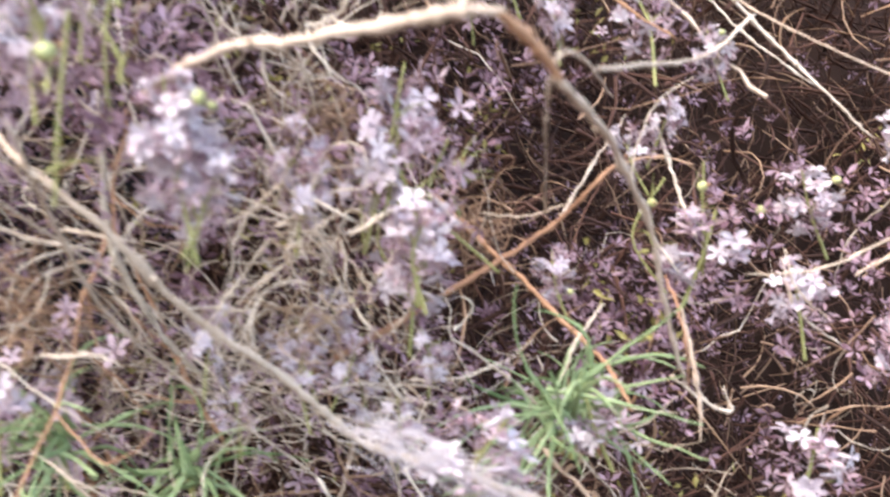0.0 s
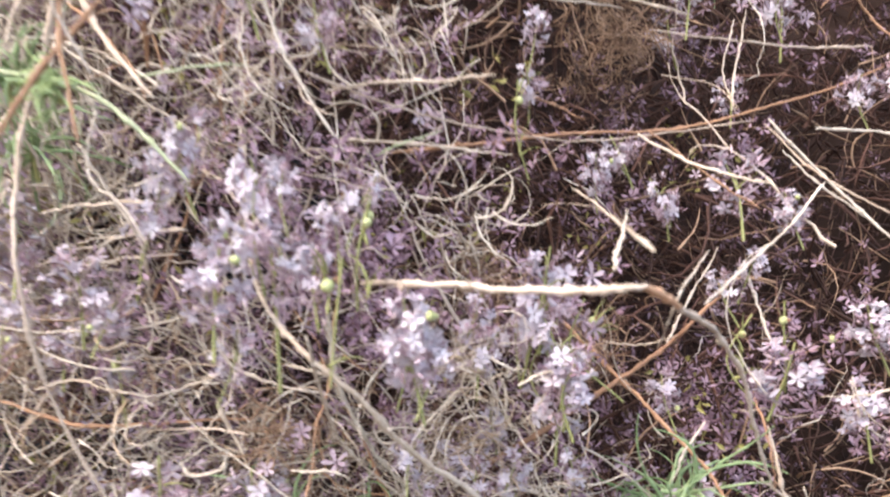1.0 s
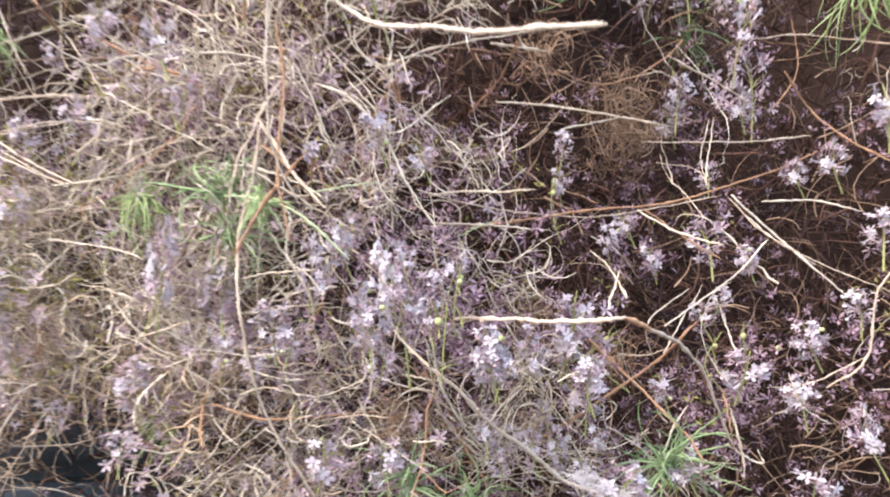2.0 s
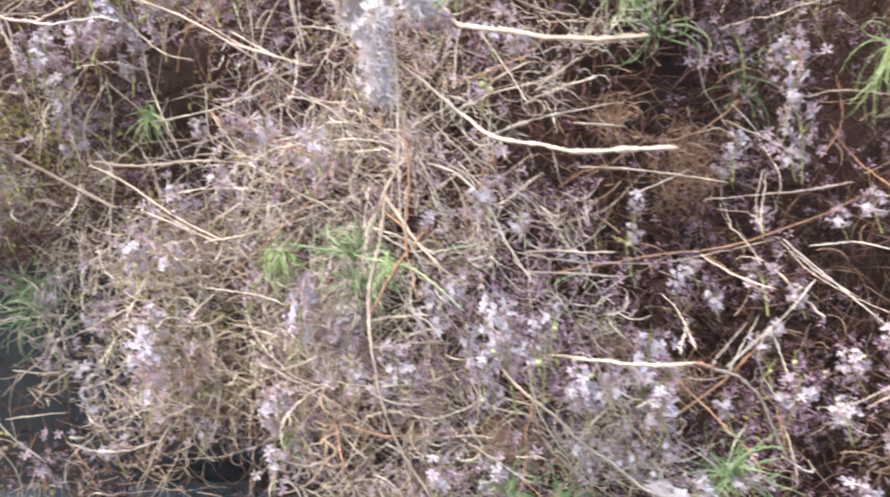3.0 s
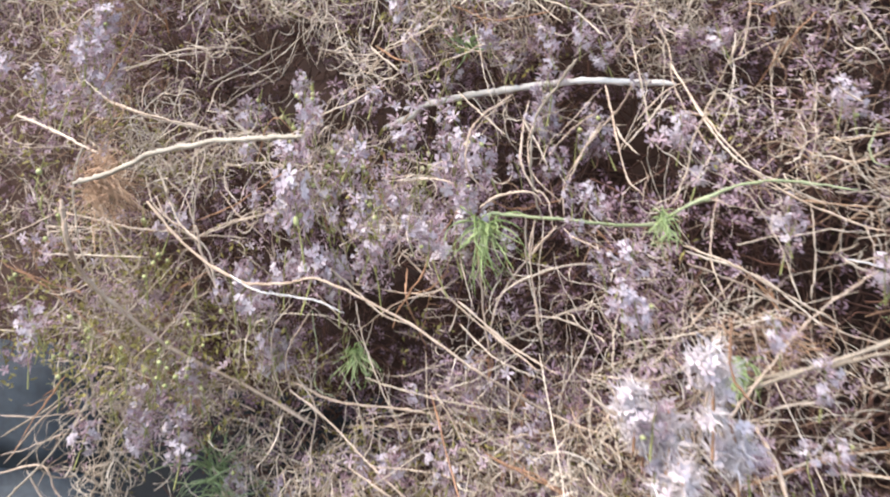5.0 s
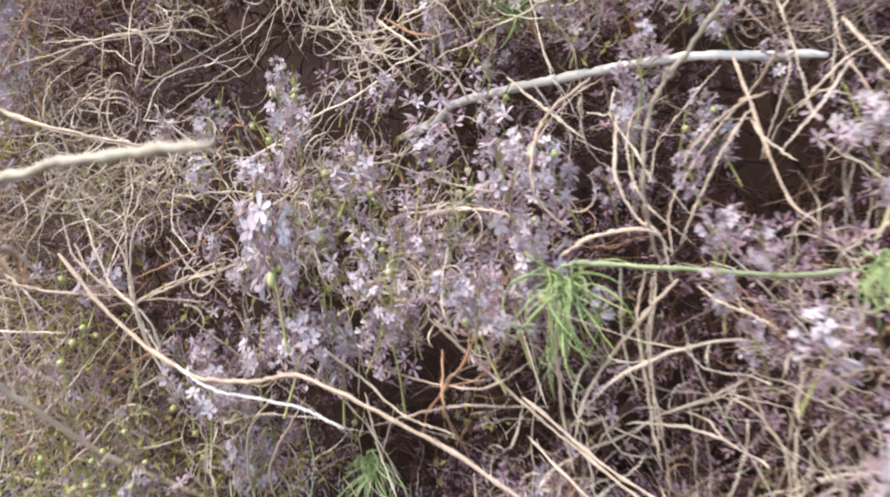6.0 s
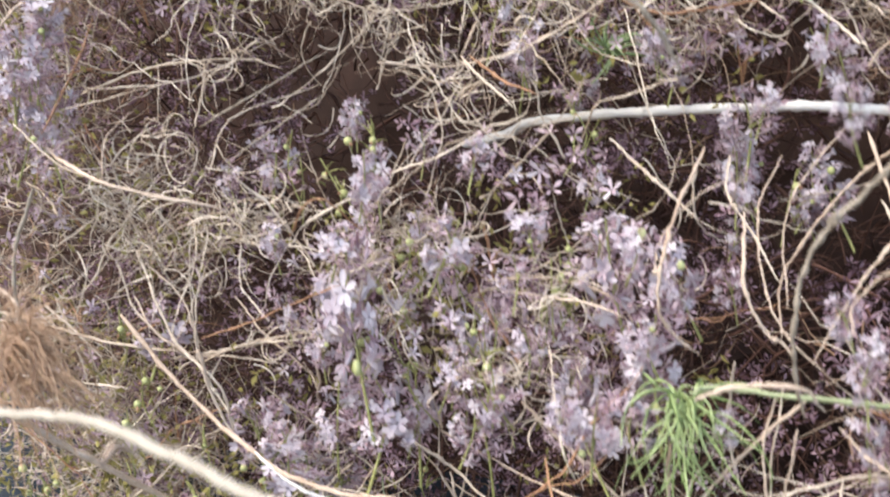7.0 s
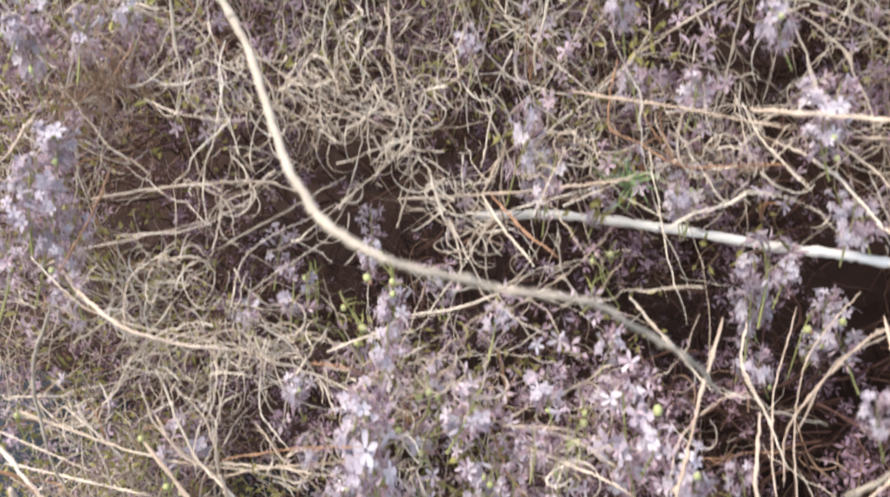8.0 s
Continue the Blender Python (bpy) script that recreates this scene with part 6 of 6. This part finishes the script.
# ---- the fill of the shrub: uncountable fine twigs, needles and small bloom ----
def fill(name, starts, ways, lengths, bends, radius, mat, label, n=7, sides=3, wobble=0.08):
    k = len(starts)
    paths, radii = curls(starts, ways, lengths, bends, rng.uniform(-0.3, 0.3, k), radius, n, wobble)
    paths[..., 1] = np.minimum(paths[..., 1], back_of(paths[..., 0]) - 0.003)
    ob = new(name, mesh_of(name, *ribbons(paths, radii, sides), mat))
    return tagged(ob, label, "dry twigs", kind="stuff")


k = 11500
hubs = scatter(1450, 0.004, 0.07, 1.3, 0.17, 0.03, 1.6)
pick = rng.integers(len(hubs), size=k)
starts = hubs[pick] + rng.normal(size=(k, 3)) * 0.0075
coarse = np.where((starts[:, 0] < -0.1) & (starts[:, 2] < 0.56), 1.3, 1.0)
fill("curled_dead_needles", starts, away(k, -0.2), rng.uniform(0.008, 0.030, k) * coarse, rng.uniform(0.8, 4.4, k), (0.00013 + 0.00026 * rng.random(k) ** 1.6) * coarse, curl_straw, "countless curled straw-coloured dead needles through the shrub", 10, 3, 0.1)


def dead_twig(p):
    """A long thin knotty twig with a few forks, all of one piece."""
    long = rng.uniform(0.035, 0.095)
    r = rng.uniform(0.00028, 0.00048)
    way = away(1, 0.2) * np.array([1, 0.4, 1])
    paths, radii = curls(p[None], way, np.array([long]), rng.uniform(0.2, 1.5, 1), rng.uniform(-0.3, 0.3, 1), np.array([r]), 18, 0.13)
    knots = 1 + 0.55 * (rng.random(18) < 0.3)
    verts, faces = ribbons(paths, radii * knots, 5)
    verts, faces = [verts], [faces]
    for i in rng.integers(3, 15, rng.integers(1, 4)):
        aside = (paths[0, i + 1] - paths[0, i - 1])[None] / np.linalg.norm(paths[0, i + 1] - paths[0, i - 1]) + away(1) * 0.9
        fork, thin = curls(paths[0, i][None], aside, np.array([long * rng.uniform(0.15, 0.45)]), rng.uniform(0.3, 2.5, 1), np.zeros(1), np.array([r * 0.75]), 9, 0.15)
        v, f = ribbons(fork, thin, 4)
        faces.append(f + sum(len(q) for q in verts))
        verts.append(v)
    ob = new("dead_twig", mesh_of("dead_twig", np.vstack(verts), np.vstack(faces), (straw, straw, straw, tan, rust)[rng.integers(5)]))
    tagged(ob, "long thin forked and knotty dead twig", "twig", "dead twigs")


for p in scatter(300, -0.004, 0.035, 1.0, 0.2, -1.0, 0.8):
    dead_twig(p)
k = 1500
fill("thin_arching_twigs", scatter(k, 0.0, 0.06, 1.0, 0.18, -0.15, 1.1), away(k, 0.1) * np.array([1, 0.5, 1]), rng.uniform(0.03, 0.09, k), rng.uniform(0.2, 2.4, k), rng.uniform(0.00018, 0.00034, k), curl_straw, "countless hair-thin arching dead twigs over the shrub", 14, 3, 0.14)
k = 75
net = np.stack([rng.uniform(-0.44, -0.20, k), rng.uniform(0.20, 0.26, k), rng.uniform(0.675, 0.775, k)], 1)
fill("fine_twig_network", net, away(k, 0.1) * np.array([1, 0.35, 0.8]), rng.uniform(0.02, 0.06, k), rng.uniform(0.1, 1.8, k), rng.uniform(0.00016, 0.00034, k), curl_straw, "network of fine pale dead twigs before a dark hollow", 14, 4, 0.2)
k = 1700
fill("straight_dead_twigs", scatter(k, 0.006, 0.10, 1.0, 0.25, -0.1, 1.25), away(k, 0.3), rng.uniform(0.02, 0.06, k), rng.uniform(0, 1.4, k), rng.uniform(0.00014, 0.00032, k), curl_straw, "fine dead twigs through the shrub", 8, 3, 0.22)
k = 4500
fill("rusty_needles", scatter(k, 0.02, 0.13, 1.0, 0.45, -0.05, 1.2), away(k), rng.uniform(0.01, 0.034, k), rng.uniform(0.3, 3.5, k), rng.uniform(0.0002, 0.0004, k), curl_rust, "rusty brown dead needles inside the shrub", 7)
# dense twigs coloured dark, filling the gaps as the shade inside the shrub
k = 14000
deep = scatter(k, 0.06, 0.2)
fill("dark_twig_litter", deep, away(k), rng.uniform(0.015, 0.05, k), rng.uniform(0.2, 2.5, k), rng.uniform(0.0003, 0.0008, k), shade_twigs, "brown twigs deep inside the shrub, coloured dark for its inner shade", 5)

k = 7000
# the same shade-dark colour on twigs before the bank
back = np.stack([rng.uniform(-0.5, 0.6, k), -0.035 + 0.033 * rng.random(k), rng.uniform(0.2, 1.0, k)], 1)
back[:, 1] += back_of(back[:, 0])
fill("fallen_twig_litter", back, away(k), rng.uniform(0.012, 0.04, k), rng.uniform(0.2, 2.5, k), rng.uniform(0.0004, 0.001, k), shade_twigs, "brown fallen twigs and needles matted on the bank, coloured dark as if shaded", 5)


def inside(k, near):
    """k places in the shaded inside of the shrub beyond the wall's end."""
    x, z = rng.uniform(-0.07, 0.5, k), rng.uniform(0.2, 0.95, k)
    y0 = face_depth(x, z) + near
    return np.stack([x, y0 + (back_of(x) - 0.01 - y0) * rng.random(k), z], 1)


# shade-dark twigs again, to darken the hollow at the right end
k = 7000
fill("inner_twig_litter", inside(k, 0.07), away(k), rng.uniform(0.015, 0.05, k), rng.uniform(0.2, 2.5, k), rng.uniform(0.0004, 0.001, k), shade_twigs, "brown twigs inside the shaded end of the shrub, with shade in their dark colour", 5)
k = 3400
fill("inner_rusty_twigs", inside(k, 0.05), away(k), rng.uniform(0.015, 0.05, k), rng.uniform(0.2, 2.5, k), rng.uniform(0.0003, 0.0006, k), curl_rust, "rusty brown twigs inside the shaded end of the shrub", 7)


def star_bloom(name, hubs, mat, label):
    """Single star-shaped blooms, one at each hub, facing outwards, joined."""
    model = flower_mesh("bloom_model", mat, 5, 0.0038, 0.0014, 0.45, 0.1)
    flat = np.array([v.co for v in model.vertices])
    quads = np.array([list(f.vertices) for f in model.polygons])
    bpy.data.meshes.remove(model)
    verts, faces = [], []
    for i, hub in enumerate(hubs):
        way = Vector(rng.normal(size=3) * 0.7 + np.array([0, -0.9, 0.4])).normalized()
        turn = np.array((way.to_track_quat("Z", "Y").to_matrix() @ Matrix.Rotation(rng.uniform(0, 6), 3, "Z")))
        verts.append(flat @ turn.T * rng.uniform(0.65, 1.15) + hub)
        faces.append(quads + i * len(flat))
    return tagged(new(name, mesh_of(name, np.vstack(verts), np.vstack(faces), mat)), label, "flowers", kind="stuff")


def small_bloom(name, hubs, per, spread, mat, size, label):
    """Joined little four-sided petals in loose clusters round the hubs."""
    k = len(hubs) * per
    at = np.repeat(hubs, per, 0) + rng.normal(size=(k, 3)) * spread
    out, side = away(k), away(k)
    side = np.cross(out, side)
    side /= np.linalg.norm(side, axis=1, keepdims=True)
    ln, wd = size * rng.uniform(0.7, 1.3, k)[:, None], size * 0.22 * rng.uniform(0.7, 1.3, k)[:, None]
    lift = np.cross(out, side) * wd * 0.5
    verts = np.stack([at, at + out * ln * 0.55 + side * wd + lift, at + out * ln, at + out * ln * 0.55 - side * wd + lift], 1).reshape(-1, 3)
    base = np.arange(k)[:, None] * 4
    faces = np.concatenate([base + np.array([0, 1, 2]), base + np.array([0, 2, 3])])
    verts[:, 1] = np.minimum(verts[:, 1], back_of(verts[:, 0]) - 0.002)
    return tagged(new(name, mesh_of(name, verts, faces, mat, False)), label, "flowers", kind="stuff")


def star_haze(name, hubs, per, spread, mat, size, label):
    """Joined little star flowers in loose clusters round the hubs."""
    k = len(hubs) * per
    at = np.repeat(hubs, per, 0) + rng.normal(size=(k, 3)) * spread
    verts, faces = stars(at, rng.normal(size=(k, 3)) * 0.7 + np.array([0, -0.8, 0.4]), size * rng.uniform(0.7, 1.25, k), 0.5)
    verts[:, 1] = np.minimum(verts[:, 1], back_of(verts[:, 0]) - 0.002)
    return tagged(new(name, mesh_of(name, verts, faces, mat, False)), label, "flowers", kind="stuff")


star_haze("small_mauve_bloom", scatter(2500, 0.012, 0.14, 1.0, 0.42, 0.03, 1.15), 6, 0.0068, haze_petal, 0.0034, "countless small withered mauve blooms through the shrub")
star_haze("deep_mauve_bloom", scatter(1100, 0.07, 0.17, 1.0, 0.35, -0.1, 0.8), 6, 0.007, haze_petal, 0.0034, "dim withered mauve blooms deep inside the shrub")
near_bloom = np.vstack([rng.normal(size=(75, 3)) * np.array([0.024, 0.022, 0.022]) + np.array([-0.058, 0.195, 0.440]), rng.normal(size=(45, 3)) * np.array([0.03, 0.018, 0.02]) + np.array([0.070, 0.250, 0.382])])
star_haze("clustered_mauve_bloom", near_bloom, 5, 0.005, haze_petal, 0.0033, "crowd of small mauve blooms round the flower heads")
star_haze("shaded_mauve_bloom", inside(340, 0.05), 6, 0.006, haze_petal, 0.0034, "small mauve blooms in the shaded inside of the shrub")
olive = scatter(1500, 0.0, 0.07)
olive = olive[olive[:, 0] < -0.30 + 0.12 * rng.random(len(olive))]
small_bloom("olive_leaves", olive, 14, 0.006, haze_leaf, 0.0045, "countless small olive leaves over the shrub's shaded end")
near_olive = rng.normal(size=(80, 3)) * np.array([0.042, 0.014, 0.020]) + np.array([-0.447, 0.226, 0.573])
small_bloom("yellow_olive_leaves", near_olive[clear_of_stems(near_olive)], 9, 0.006, haze_leaf, 0.0042, "crowd of small yellow-olive leaves below a bare branch")
small_bloom("small_green_leaves", scatter(330, 0.005, 0.1), 12, 0.006, haze_leaf, 0.0036, "countless small olive green leaves through the shrub")

hubs = scatter(620, 0.0, 0.05, 1.0, 0.25, 0.0)
inner = np.repeat(hubs[85:], 4, 0) + rng.normal(size=(4 * len(hubs[85:]), 3)) * 0.007
star_bloom("loose_star_blooms", inner, haze_star, "many loose star-shaped mauve and lilac blooms on thin twigs")

spread = rng.normal(size=(160, 3)) * np.array([0.050, 0.010, 0.024]) + np.array([-0.285, 0.222, 0.660])
star_haze("pink_withered_bloom", spread[:45] + np.array([0, 0.012, 0]), 5, 0.006, faded_mass, 0.0033, "loose pinkish withered blooms behind the pale ones")
star_bloom("scattered_pale_blooms", spread[filled(spread)], bright_star, "many single pale lilac star blooms among dead twigs")


def star_sprig():
    """A short forked stalk with a few single star-shaped blooms."""
    k = 4
    ends = rng.normal(size=(k, 3)) * np.array([0.007, 0.005, 0.007])
    paths = np.stack([spline([(0, 0.006, -0.016), (e[0] * 0.3, 0.002, -0.006), tuple(e)], 4) for e in ends])
    ob = new("star_flower_twig", mesh_of("star_flower_twig", *ribbons(paths, np.full(paths.shape[:2], 0.00032), 4), rust))
    for e in ends:
        way = Vector(rng.normal(size=3) * 0.6 + np.array([0, -0.9, 0.4])).normalized()
        m = Matrix.Translation(e) @ way.to_track_quat("Z", "Y").to_matrix().to_4x4() @ Matrix.Scale(rng.uniform(0.75, 1.15), 4)
        part("flower", STAR[rng.integers(3)], ob, m, "star-shaped mauve flower")
    return tagged(ob, "thin brown twig with a few star-shaped mauve flowers", "flowers", "star flower twigs")


STAR = [flower_mesh("flower", fresh_star, 5, 0.0038, 0.0014, 0.45, 0.1) for i in range(3)]
STAR_TWIGS = [star_sprig() for i in range(6)]
for i, p in enumerate(hubs[:85]):
    m = pose(*p, rng.uniform(-25, 25), rng.uniform(-25, 25), rng.uniform(-60, 60))
    ob = STAR_TWIGS[i] if i < 6 else copy_thing(STAR_TWIGS[i % 6], m)
    ob.matrix_basis = m

# ---- wall blocks, course by course ----
z, course = 0.005, 0
while z < 0.50:
    h = 0.1055
    x = -1.75 + 0.09 * (course % 2)
    while x < (-0.2 if z < 0.31 else -0.28 if z < 0.40 else -0.62):
        w = 0.19 + 0.06 * float(rng.random())
        # blocks left out, so the dark core stands in for stone in shade
        if z > 0.30 and -0.58 < x + w / 2 < -0.40:
            x += w
            continue
        b = slab("block", x + 0.001, x + w - 0.001, WALL - 0.006 * float(rng.random()), WALL + 0.12, z + 0.002, z + h - 0.002, stone, 0.014, 0.008, core, course * 7 + x)
        x += w
    z, course = z + h, course + 1
